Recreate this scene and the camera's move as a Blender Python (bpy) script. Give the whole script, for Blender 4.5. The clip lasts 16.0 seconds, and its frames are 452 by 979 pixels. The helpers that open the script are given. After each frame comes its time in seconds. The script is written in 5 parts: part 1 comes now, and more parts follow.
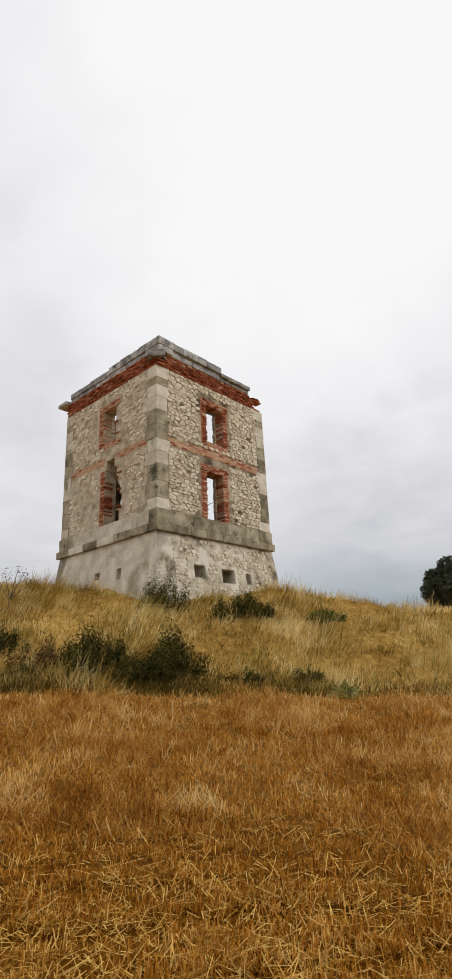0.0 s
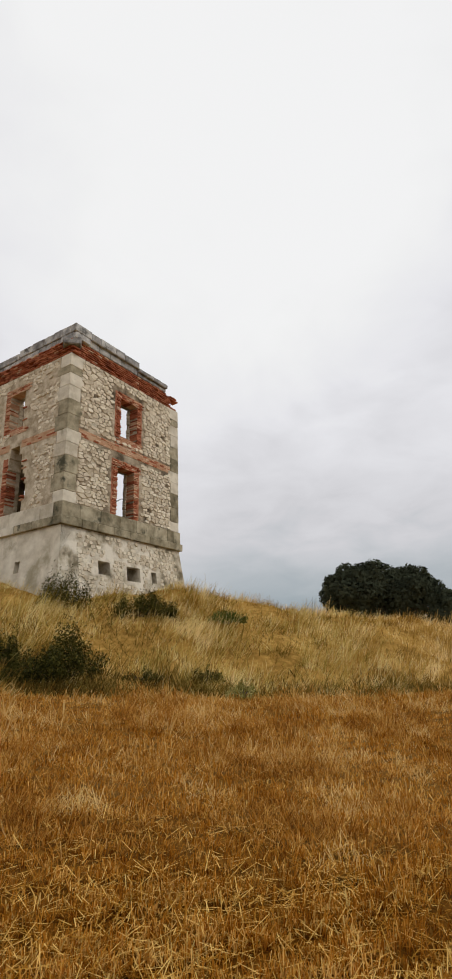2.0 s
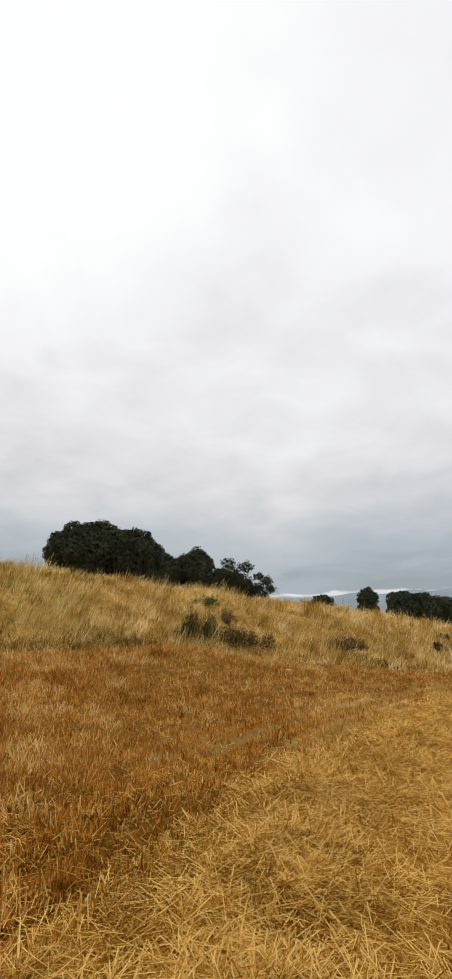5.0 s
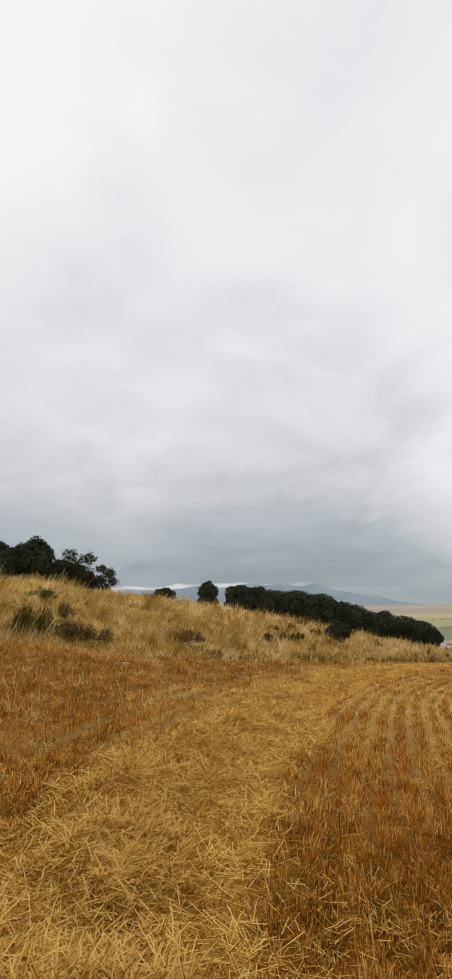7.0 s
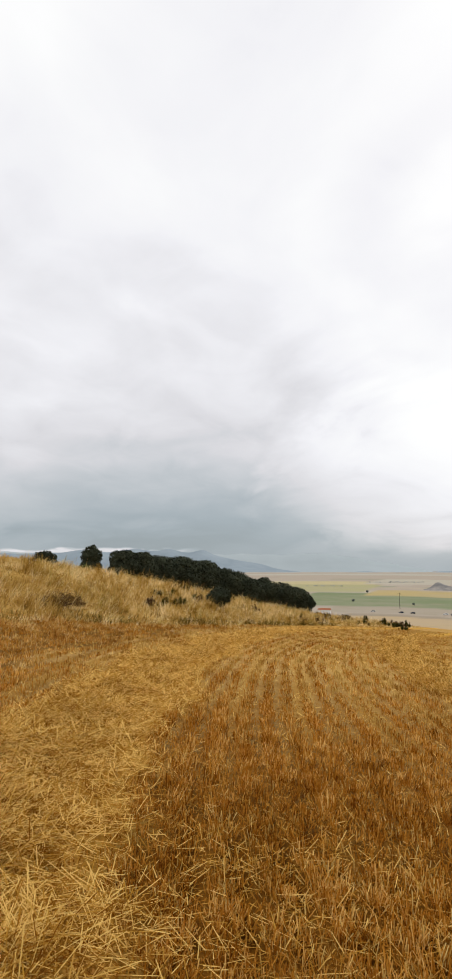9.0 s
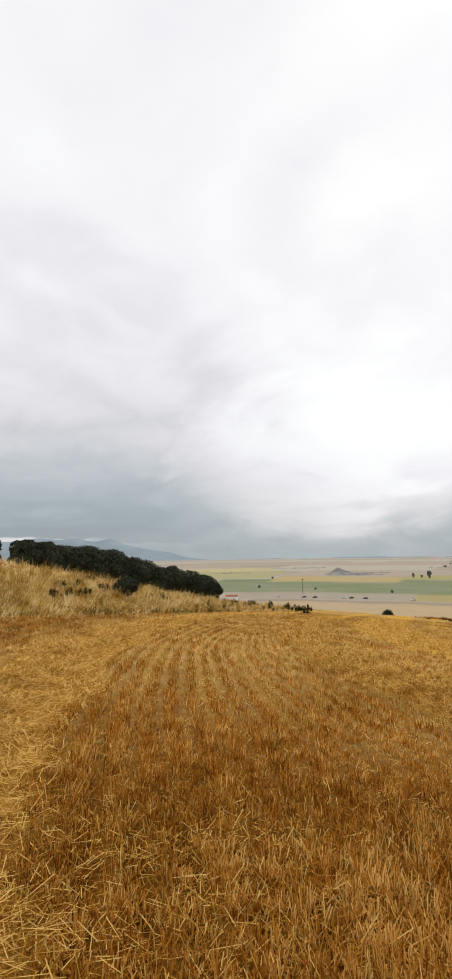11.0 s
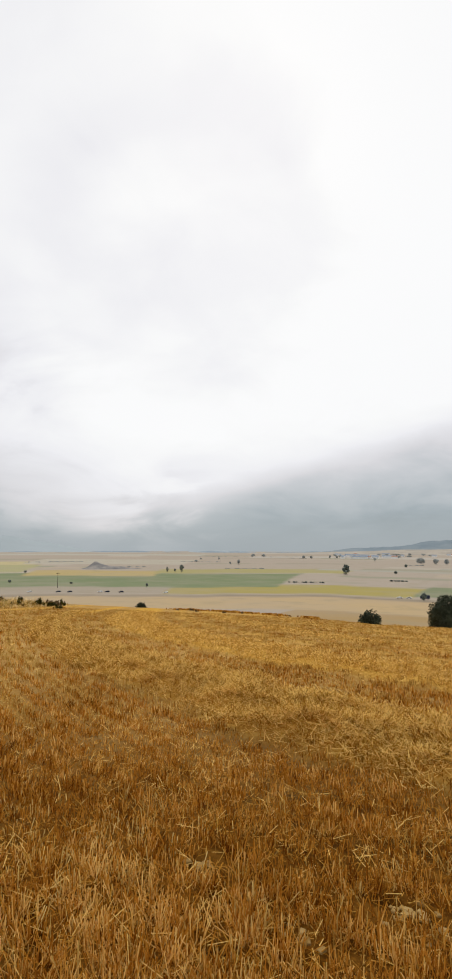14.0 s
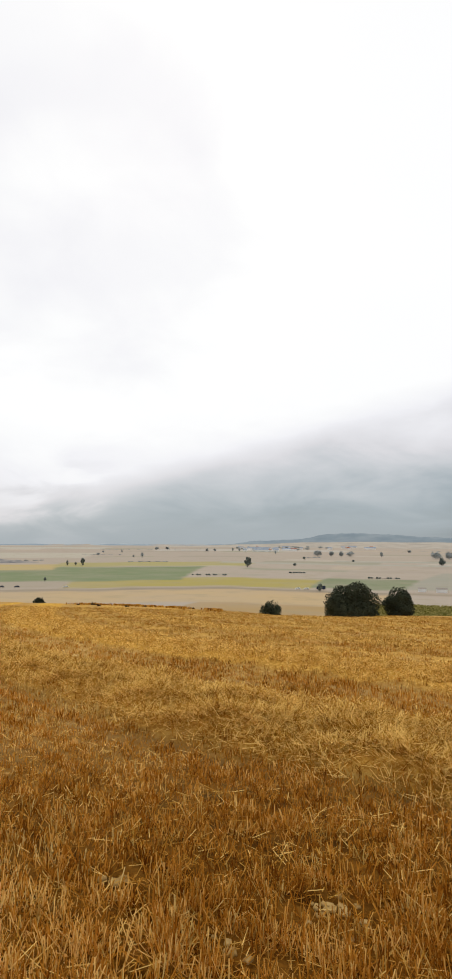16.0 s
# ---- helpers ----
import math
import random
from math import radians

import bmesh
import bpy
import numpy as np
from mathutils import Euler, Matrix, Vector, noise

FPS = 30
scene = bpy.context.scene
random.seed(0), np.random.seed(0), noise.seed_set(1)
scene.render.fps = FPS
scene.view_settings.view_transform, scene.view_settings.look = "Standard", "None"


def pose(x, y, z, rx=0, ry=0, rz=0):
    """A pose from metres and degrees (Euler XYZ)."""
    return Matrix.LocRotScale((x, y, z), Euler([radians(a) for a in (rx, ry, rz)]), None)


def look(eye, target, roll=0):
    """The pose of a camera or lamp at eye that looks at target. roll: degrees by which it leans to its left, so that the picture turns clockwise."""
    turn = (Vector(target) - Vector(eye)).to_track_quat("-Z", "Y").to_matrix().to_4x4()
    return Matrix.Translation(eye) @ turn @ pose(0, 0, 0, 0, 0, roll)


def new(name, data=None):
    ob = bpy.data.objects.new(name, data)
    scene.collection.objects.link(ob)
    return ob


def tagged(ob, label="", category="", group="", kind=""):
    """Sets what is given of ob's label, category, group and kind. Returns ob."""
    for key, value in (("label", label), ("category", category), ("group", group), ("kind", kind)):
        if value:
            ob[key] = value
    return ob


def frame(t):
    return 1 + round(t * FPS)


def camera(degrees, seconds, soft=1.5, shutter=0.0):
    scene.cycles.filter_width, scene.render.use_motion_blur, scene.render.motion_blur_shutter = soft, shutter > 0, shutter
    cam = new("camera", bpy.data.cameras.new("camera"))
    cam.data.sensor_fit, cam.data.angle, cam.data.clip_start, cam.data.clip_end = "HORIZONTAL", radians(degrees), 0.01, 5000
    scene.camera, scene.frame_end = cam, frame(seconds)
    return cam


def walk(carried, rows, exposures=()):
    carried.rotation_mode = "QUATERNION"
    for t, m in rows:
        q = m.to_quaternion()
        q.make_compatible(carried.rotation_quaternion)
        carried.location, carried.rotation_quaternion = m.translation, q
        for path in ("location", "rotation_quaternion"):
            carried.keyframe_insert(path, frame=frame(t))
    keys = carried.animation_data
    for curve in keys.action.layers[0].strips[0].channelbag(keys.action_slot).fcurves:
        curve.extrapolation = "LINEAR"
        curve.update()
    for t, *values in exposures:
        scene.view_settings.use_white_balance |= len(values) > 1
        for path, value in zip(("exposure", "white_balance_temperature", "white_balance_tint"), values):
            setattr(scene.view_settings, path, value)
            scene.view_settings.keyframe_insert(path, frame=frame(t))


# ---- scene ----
# The camera: held at arm's length by someone turning on the spot at the foot of the hill.
cam = camera(45.60, 16.0, soft=2.0)
PATH = [
    (0, -0.032, -0.047, 1.609, 108.31, 2.55, -1.1),
    (0.5, -0.026, -0.038, 1.618, 108.24, 2.99, -2.74),
    (1, -0.014, -0.027, 1.627, 107.98, 2.6, -4.9),
    (1.5, 0.009, -0.029, 1.609, 107.93, 2.19, -6.97),
    (2, 0.021, -0.025, 1.602, 107.92, 1.98, -11.11),
    (2.5, 0.047, -0.01, 1.604, 107.55, 2.38, -15.43),
    (3, 0.063, -0.014, 1.596, 106.57, 2.13, -20.07),
    (3.5, 0.087, -0.015, 1.595, 104.99, 1.78, -25.85),
    (4, 0.104, -0.028, 1.596, 104.12, 1.62, -31.61),
    (6.5, 0.141, -0.103, 1.61, 101.83, 0.9, -50.83),
    (7, 0.163, -0.114, 1.606, 101.82, 1, -55.91),
    (7.5, 0.177, -0.122, 1.601, 101.55, 0.43, -58.95),
    (8, 0.192, -0.138, 1.598, 99.65, 0.38, -62.63),
    (8.5, 0.211, -0.148, 1.593, 98.78, 0.06, -65.48),
    (9, 0.206, -0.161, 1.596, 98.16, 0.06, -67.91),
    (11.5, 0.235, -0.214, 1.593, 96.65, 0.27, -80.03),
    (12, 0.243, -0.22, 1.587, 96.34, -0.52, -83.11),
    (12.5, 0.261, -0.246, 1.582, 95.83, -0.31, -87.69),
    (13, 0.259, -0.269, 1.582, 95.91, 0.12, -91.35),
    (13.5, 0.24, -0.281, 1.587, 95.96, -0.63, -97.66),
    (14, 0.245, -0.305, 1.585, 96.1, -0.24, -102.64),
    (14.5, 0.249, -0.319, 1.584, 95.9, -0.17, -105.41),
    (15, 0.318, -0.308, 1.575, 94.76, -2.5, -109.76),
    (15.5, 0.427, -0.294, 1.599, 94.81, -1.09, -110.72),
    (16, 0.434, -0.224, 1.607, 95.39, -0.3, -112.78),
]
# the clip's camera drifts in exposure as it pans
EXPOSURES = [(0, 0.0), (0.5, -0.04), (1, -0.08), (1.5, -0.07), (2, -0.08), (2.5, -0.08), (3, -0.08), (3.5, 0.06), (4, 0.1), (5.2, 0.08), (6.5, 0.06), (7, -0.07), (7.5, -0.08), (8, -0.08), (8.5, -0.06), (9, 0.08), (10.2, 0.08), (11.5, 0.06), (12, 0.03), (13, 0.03), (14, 0.0), (14.5, 0.04), (15, 0.1), (15.5, 0.1), (16, 0.06)]
walk(cam, [(t, pose(x, y, z, rx, ry, rz)) for t, x, y, z, rx, ry, rz in PATH], EXPOSURES)

# ---- world, sun ----
world = bpy.data.worlds.new("overcast_sky")
scene.world = world
world.use_nodes = True


def node(tree, kind, inputs=None, **settings):
    """A node with its settings; inputs are values or sockets, by index or name."""
    n = tree.nodes.new(kind)
    for key, value in settings.items():
        setattr(n, key, value)
    for key, value in (inputs or {}).items():
        if isinstance(value, bpy.types.NodeSocket):
            tree.links.new(value, n.inputs[key])
        else:
            n.inputs[key].default_value = value
    return n


def calc(tree, op, a, b=0.0, c=0.0):
    return node(tree, "ShaderNodeMath", {0: a, 1: b, 2: c}, operation=op).outputs[0]


def ramp(tree, fac, stops):
    n = node(tree, "ShaderNodeValToRGB", {0: fac})
    e = n.color_ramp.elements
    while len(e) < len(stops):
        e.new(0.5)
    for el, (p, c) in zip(e, stops):
        el.position, el.color = p, (*c, 1) if len(c) == 3 else (c[0], c[0], c[0], 1)
    return n.outputs[0]


def smooth(tree, value, lo, hi, a=0.0, b=1.0):
    return node(tree, "ShaderNodeMapRange", {0: value, 1: lo, 2: hi, 3: a, 4: b}, interpolation_type="SMOOTHSTEP").outputs[0]


def way(az, el):
    az, el = radians(az), radians(el)
    return (math.sin(az) * math.cos(el), math.cos(az) * math.cos(el), math.sin(el))


def build_sky():
    t = world.node_tree
    t.nodes.clear()
    d = node(t, "ShaderNodeTexCoord").outputs["Generated"]
    xyz = node(t, "ShaderNodeSeparateXYZ", {0: d})
    z = xyz.outputs[2]
    zz = calc(t, "ADD", calc(t, "MAXIMUM", z, 0.0), 0.24)
    flat = node(t, "ShaderNodeCombineXYZ", {0: calc(t, "DIVIDE", xyz.outputs[0], zz), 1: calc(t, "DIVIDE", xyz.outputs[1], zz), 2: 0.0}).outputs[0]
    n1 = node(t, "ShaderNodeTexNoise", {"Vector": flat, "Scale": 1.5, "Detail": 5.0, "Roughness": 0.5, "Distortion": 0.6}).outputs[0]
    n2 = node(t, "ShaderNodeTexNoise", {"Vector": flat, "Scale": 4.2, "Detail": 4.0, "Roughness": 0.5, "Distortion": 0.5}).outputs[0]
    base = ramp(t, calc(t, "MAXIMUM", z, 0.0), SKY_RAMP)
    lum = node(t, "ShaderNodeSeparateColor", {0: base}).outputs[0]
    cloud = calc(t, "MULTIPLY_ADD", calc(t, "SUBTRACT", n1, 0.5), 0.7, calc(t, "MULTIPLY", calc(t, "SUBTRACT", n2, 0.5), 0.36))
    cloud = calc(t, "MULTIPLY", cloud, smooth(t, z, 0.04, 0.32, 0.1, 1.0))
    lum = calc(t, "ADD", lum, cloud)
    for az, el, inner, outer, gain in SKY_BANKS:
        dot = node(t, "ShaderNodeVectorMath", {0: d, 1: way(az, el)}, operation="DOT_PRODUCT").outputs["Value"]
        lum = calc(t, "ADD", lum, smooth(t, calc(t, "ADD", dot, calc(t, "MULTIPLY", calc(t, "SUBTRACT", n1, 0.5), 0.15)),
                                         math.cos(radians(outer)), math.cos(radians(inner)), 0.0, gain))
    # a shelf of darker cloud with a slanting upper edge, and the bright slit above the far hills
    a, b = Vector(way(98, 5.2)), Vector(way(136, 15.5))
    under = node(t, "ShaderNodeVectorMath", {0: d, 1: tuple(a.cross(b).normalized())}, operation="DOT_PRODUCT").outputs["Value"]
    under = calc(t, "ADD", under, calc(t, "MULTIPLY", calc(t, "SUBTRACT", n1, 0.5), 0.06))
    reach = smooth(t, node(t, "ShaderNodeVectorMath", {0: d, 1: way(124, 4)}, operation="DOT_PRODUCT").outputs["Value"], math.cos(radians(34)), math.cos(radians(14)))
    lum = calc(t, "SUBTRACT", lum, calc(t, "MULTIPLY", calc(t, "MULTIPLY", smooth(t, under, -0.03, 0.05), reach), SHELF))
    ragged = calc(t, "ADD", z, calc(t, "MULTIPLY", calc(t, "SUBTRACT", n2, 0.5), 0.022))
    slit = calc(t, "MULTIPLY", smooth(t, z, 0.022, 0.027), smooth(t, ragged, 0.0275, 0.034, 1.0, 0.0))
    near = smooth(t, calc(t, "ADD", node(t, "ShaderNodeVectorMath", {0: d, 1: way(54, 2)}, operation="DOT_PRODUCT").outputs["Value"], calc(t, "MULTIPLY", calc(t, "SUBTRACT", n2, 0.5), 0.02)), math.cos(radians(13)), math.cos(radians(6)))
    lum = calc(t, "ADD", lum, calc(t, "MULTIPLY", calc(t, "MULTIPLY", slit, near), 0.36))
    # veil of mist that hides the far mountains above the plain
    veil = calc(t, "MULTIPLY", smooth(t, calc(t, "ADD", z, calc(t, "MULTIPLY", calc(t, "SUBTRACT", n1, 0.5), 0.05)), 0.01, 0.075, 1.0, 0.0),
                smooth(t, node(t, "ShaderNodeVectorMath", {0: d, 1: way(102, 2)}, operation="DOT_PRODUCT").outputs["Value"], math.cos(radians(44)), math.cos(radians(26))))
    lum = node(t, "ShaderNodeMix", {0: calc(t, "MULTIPLY", veil, 0.85), 2: lum, 3: VEIL}).outputs[0]
    shoulder = ramp(t, calc(t, "MULTIPLY", calc(t, "MAXIMUM", lum, 0.0), 0.6), [(0.0, (0.1,)), (0.15, (0.27,)), (0.3, (0.5,)), (0.45, (0.73,)), (0.6, (0.89,)), (0.8, (0.97,)), (1.0, (0.98,))])
    lum = node(t, "ShaderNodeSeparateColor", {0: shoulder}).outputs[0]
    # thin cloud turns from cool grey near the horizon to white
    tint = ramp(t, lum, [(0.25, (0.81, 0.94, 1.0)), (0.44, (0.8, 0.92, 1.0)), (0.55, (0.89, 0.95, 1.0)), (0.7, (0.972, 0.964, 1.0)), (0.88, (0.97, 0.967, 1.0)), (0.95, (1, 1, 1))])
    grey = node(t, "ShaderNodeVectorMath", {0: tint, "Scale": lum}, operation="SCALE").outputs[0]
    sky = node(t, "ShaderNodeTexSky", sky_type="NISHITA", sun_disc=False, sun_elevation=radians(42), sun_rotation=radians(105))
    blue = node(t, "ShaderNodeVectorMath", {0: sky.outputs[0], "Scale": 0.1}, operation="SCALE").outputs[0]
    mix = node(t, "ShaderNodeMix", {0: 0.96, 6: blue, 7: grey}, data_type="RGBA")
    bg = node(t, "ShaderNodeBackground", {0: mix.outputs[2], 1: 1.0})
    node(t, "ShaderNodeOutputWorld", {0: bg.outputs[0]})


SKY_RAMP = [(0.0, (0.45,)), (0.05, (0.47,)), (0.11, (0.57,)), (0.2, (0.75,)), (0.34, (0.9,)), (0.55, (1.05,)), (0.85, (1.12,))]
# cloud banks: azimuth, elevation, inner and outer radius in degrees, gain
SKY_BANKS = [(116, 22, 0, 42, 0.5), (14, 48, 3, 30, 0.32), (-14, 38, 4, 26, -0.12), (62, 5, 3, 18, -0.1), (24, 5, 2, 22, -0.1), (99, 33, 1, 18, -0.42), (86, 9, 2, 15, 0.13), (118, 46, 0, 18, -0.1), (200, 35, 10, 75, 0.3)]
SHELF = 0.46
VEIL = 0.43
build_sky()
sun = new("sun", bpy.data.lights.new("sun", "SUN"))
sun.data.energy, sun.data.angle, sun.data.color = 0.9, radians(25), (1.0, 0.97, 0.92)
sun.matrix_world = look(Vector(way(105, 42)) * 50, (0, 0, 0))

# ---- materials ----
def material(name, stops, scale=4.0, rough=0.85, bump=0.3, bump_scale=40.0, island=0.0, obj=0.0, stain=None, stain_scale=0.8, stain_lo=0.55, stain_hi=0.7):
    """Noise between colour stops, a finer relief, lightness varied by piece, and stains of a second colour."""
    m = bpy.data.materials.new(name)
    m.use_nodes = True
    t = m.node_tree
    b = t.nodes["Principled BSDF"]
    pos = node(t, "ShaderNodeNewGeometry").outputs["Position"]
    n = node(t, "ShaderNodeTexNoise", {"Vector": pos, "Scale": scale, "Detail": 6.0, "Roughness": 0.6}).outputs[0]
    fac = n
    if island:
        r = node(t, "ShaderNodeNewGeometry").outputs["Random Per Island"]
        fac = calc(t, "ADD", fac, calc(t, "MULTIPLY", calc(t, "SUBTRACT", r, 0.5), island))
    if obj:
        r = node(t, "ShaderNodeObjectInfo").outputs["Random"]
        fac = calc(t, "ADD", fac, calc(t, "MULTIPLY", calc(t, "SUBTRACT", r, 0.5), obj))
    colour = ramp(t, fac, stops)
    if stain:
        s = node(t, "ShaderNodeTexNoise", {"Vector": pos, "Scale": stain_scale, "Detail": 7.0, "Roughness": 0.62}).outputs[0]
        if obj:
            s = calc(t, "ADD", s, calc(t, "MULTIPLY", calc(t, "SUBTRACT", r, 0.5), obj * 0.35))
        colour = node(t, "ShaderNodeMix", {0: smooth(t, s, stain_lo, stain_hi), 6: colour, 7: (*stain, 1)}, data_type="RGBA").outputs[2]
    t.links.new(colour, b.inputs["Base Color"])
    b.inputs["Roughness"].default_value = rough
    b.inputs["Specular IOR Level"].default_value = 0.02
    if bump:
        h = node(t, "ShaderNodeTexNoise", {"Vector": pos, "Scale": bump_scale, "Detail": 4.0}).outputs[0]
        t.links.new(node(t, "ShaderNodeBump", {"Strength": bump, "Distance": 0.02, "Height": h}).outputs[0], b.inputs["Normal"])
    return m


def straw_material(name, stops, scale, spread, translucent=0.25, fine=2.6, tufty=0.55):
    """Dry stalks: colour by stalk and by patch of ground, some light passing through."""
    m = material(name, stops, scale, 0.7, 0.0, island=spread)
    t = m.node_tree
    b = t.nodes["Principled BSDF"]
    b.inputs["Specular IOR Level"].default_value = 0.0
    out = t.nodes["Material Output"]
    colour = b.inputs["Base Color"].links[0].from_socket
    # tufts differ from their neighbours as well as stalk from stalk
    pos = node(t, "ShaderNodeNewGeometry").outputs["Position"]
    tuft = node(t, "ShaderNodeTexNoise", {"Vector": pos, "Scale": fine, "Detail": 2.0}).outputs[0]
    old = b.inputs["Base Color"].links[0].from_node.inputs[0]
    was = old.links[0].from_socket
    t.links.new(calc(t, "ADD", was, calc(t, "MULTIPLY", calc(t, "SUBTRACT", tuft, 0.5), tufty)), old)
    tr = node(t, "ShaderNodeBsdfTranslucent", {0: colour})
    mix = node(t, "ShaderNodeMixShader", {0: translucent, 1: b.outputs[0], 2: tr.outputs[0]})
    t.links.new(mix.outputs[0], out.inputs[0])
    return m


STUBBLE = straw_material("dry_stubble", [(0.17, (0.14, 0.042, 0.004)), (0.38, (0.37, 0.138, 0.013)), (0.62, (0.58, 0.265, 0.038)), (0.86, (0.86, 0.56, 0.18))], 0.45, 0.52, fine=5.0, tufty=1.0)
# lighter copy of the stubble, lit stalk tops put into the colour
PALE_STUBBLE = straw_material("lit_top_stubble", [(0.2, (0.24, 0.095, 0.012)), (0.42, (0.44, 0.245, 0.053)), (0.64, (0.59, 0.39, 0.11)), (0.9, (0.8, 0.6, 0.23))], 0.35, 0.42, fine=1.6, tufty=0.9)
CHAFF = straw_material("trodden_chaff", [(0.15, (0.16, 0.054, 0.006)), (0.45, (0.37, 0.16, 0.02)), (0.85, (0.64, 0.36, 0.075))], 0.6, 0.8)
STRAW = straw_material("loose_straw", [(0.14, (0.22, 0.085, 0.01)), (0.38, (0.5, 0.265, 0.04)), (0.72, (0.86, 0.59, 0.185))], 2.5, 0.72, 0.35, tufty=0.25)
RUSSET = straw_material("russet_grass_blades", [(0.18, (0.19, 0.068, 0.011)), (0.4, (0.43, 0.19, 0.034)), (0.6, (0.61, 0.34, 0.08)), (0.88, (0.82, 0.61, 0.27))], 0.9, 0.45, 0.3, fine=1.8, tufty=0.9)
GRASS = straw_material("dry_grass_blades", [(0.24, (0.19, 0.1, 0.017)), (0.4, (0.45, 0.262, 0.054)), (0.56, (0.69, 0.468, 0.15)), (0.74, (0.95, 0.77, 0.42))], 0.5, 0.3, 0.35, fine=1.3, tufty=1.3)
GREEN_GRASS = straw_material("olive_dry_grass_blades", [(0.24, (0.14, 0.095, 0.018)), (0.4, (0.34, 0.235, 0.05)), (0.56, (0.56, 0.425, 0.12)), (0.74, (0.86, 0.73, 0.36))], 0.5, 0.3, 0.35, fine=1.3, tufty=1.3)
OLIVE = straw_material("olive_weed_blades", [(0.25, (0.045, 0.032, 0.007)), (0.5, (0.11, 0.075, 0.016)), (0.8, (0.24, 0.17, 0.042))], 0.8, 0.5, 0.25)
RUBBLE = material("limestone_rubble", [(0.25, (0.5, 0.43, 0.325)), (0.5, (0.64, 0.57, 0.45)), (0.75, (0.75, 0.69, 0.565))], 4.0, 0.9, 0.6, 26, obj=0.5, stain=(0.24, 0.21, 0.15), stain_scale=1.1, stain_lo=0.6, stain_hi=0.78)
RUBBLE_REST = material("limestone_rubble_upper", [(0.25, (0.5, 0.43, 0.325)), (0.5, (0.64, 0.57, 0.45)), (0.75, (0.75, 0.69, 0.565))], 4.0, 0.9, 0.6, 26, island=0.5, stain=(0.24, 0.21, 0.15), stain_scale=1.1, stain_lo=0.6, stain_hi=0.78)
MORTAR = material("lime_mortar", [(0.32, (0.27, 0.215, 0.145)), (0.5, (0.47, 0.4, 0.295)), (0.7, (0.63, 0.56, 0.44))], 3.0, 0.95, 0.8, 22, stain=(0.3, 0.24, 0.155), stain_scale=0.9)
# shadow of the open joints put into the mortar's dark tones
SHADED_MORTAR = material("crevice_shade_mortar", [(0.38, (0.1, 0.078, 0.054)), (0.52, (0.3, 0.245, 0.175)), (0.66, (0.52, 0.45, 0.34))], 1.4, 0.95, 0.8, 22)
ASHLAR = material("weathered_ashlar", [(0.3, (0.46, 0.41, 0.32)), (0.5, (0.6, 0.55, 0.45)), (0.7, (0.7, 0.65, 0.54))], 2.5, 0.9, 0.35, 20, obj=0.3, stain=(0.26, 0.23, 0.16), stain_scale=0.9, stain_lo=0.56, stain_hi=0.74)
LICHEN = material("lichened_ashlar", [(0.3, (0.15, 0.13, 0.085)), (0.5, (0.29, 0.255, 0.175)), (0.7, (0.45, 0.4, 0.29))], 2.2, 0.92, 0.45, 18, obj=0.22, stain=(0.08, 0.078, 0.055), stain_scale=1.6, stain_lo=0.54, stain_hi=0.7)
CAPSTONE = material("lichen_capstone", [(0.3, (0.15, 0.147, 0.145)), (0.5, (0.31, 0.303, 0.295)), (0.7, (0.52, 0.51, 0.485))], 3.0, 0.95, 0.6, 18, obj=0.25, stain=(0.11, 0.108, 0.1), stain_scale=2.0, stain_lo=0.58, stain_hi=0.74)
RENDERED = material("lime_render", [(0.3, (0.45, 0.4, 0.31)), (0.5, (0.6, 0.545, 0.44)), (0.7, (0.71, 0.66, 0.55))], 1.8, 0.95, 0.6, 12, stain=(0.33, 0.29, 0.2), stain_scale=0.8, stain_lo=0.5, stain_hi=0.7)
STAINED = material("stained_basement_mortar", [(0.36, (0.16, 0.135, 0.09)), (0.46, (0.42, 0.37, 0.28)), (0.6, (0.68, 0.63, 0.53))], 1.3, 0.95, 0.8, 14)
BRICK = material("old_red_brick", [(0.22, (0.16, 0.05, 0.03)), (0.5, (0.33, 0.105, 0.056)), (0.78, (0.43, 0.17, 0.095))], 3.0, 0.92, 0.4, 35, obj=0.4)
PALE_BRICK = material("limewashed_brick", [(0.25, (0.38, 0.2, 0.115)), (0.5, (0.5, 0.3, 0.19)), (0.75, (0.58, 0.42, 0.3))], 2.5, 0.92, 0.4, 35, obj=0.35)
BRICK_BED = material("brick_dust_mortar", [(0.3, (0.24, 0.085, 0.05)), (0.5, (0.36, 0.145, 0.085)), (0.7, (0.46, 0.24, 0.15))], 5.0, 0.95, 0.5, 30)
LEAF = material("evergreen_leaves", [(0.3, (0.028, 0.034, 0.022)), (0.5, (0.045, 0.052, 0.032)), (0.75, (0.07, 0.078, 0.048))], 0.7, 0.7, 0.0, island=0.12)
SHRUB_LEAF = material("shrub_leaves", [(0.3, (0.018, 0.019, 0.004)), (0.5, (0.045, 0.045, 0.009)), (0.75, (0.115, 0.098, 0.024))], 1.5, 0.6, 0.0, island=0.5)
WEED_LEAF = material("pale_weed_leaves", [(0.3, (0.14, 0.13, 0.03)), (0.5, (0.3, 0.27, 0.08)), (0.75, (0.46, 0.4, 0.15))], 3.0, 0.6, 0.0, island=0.6)
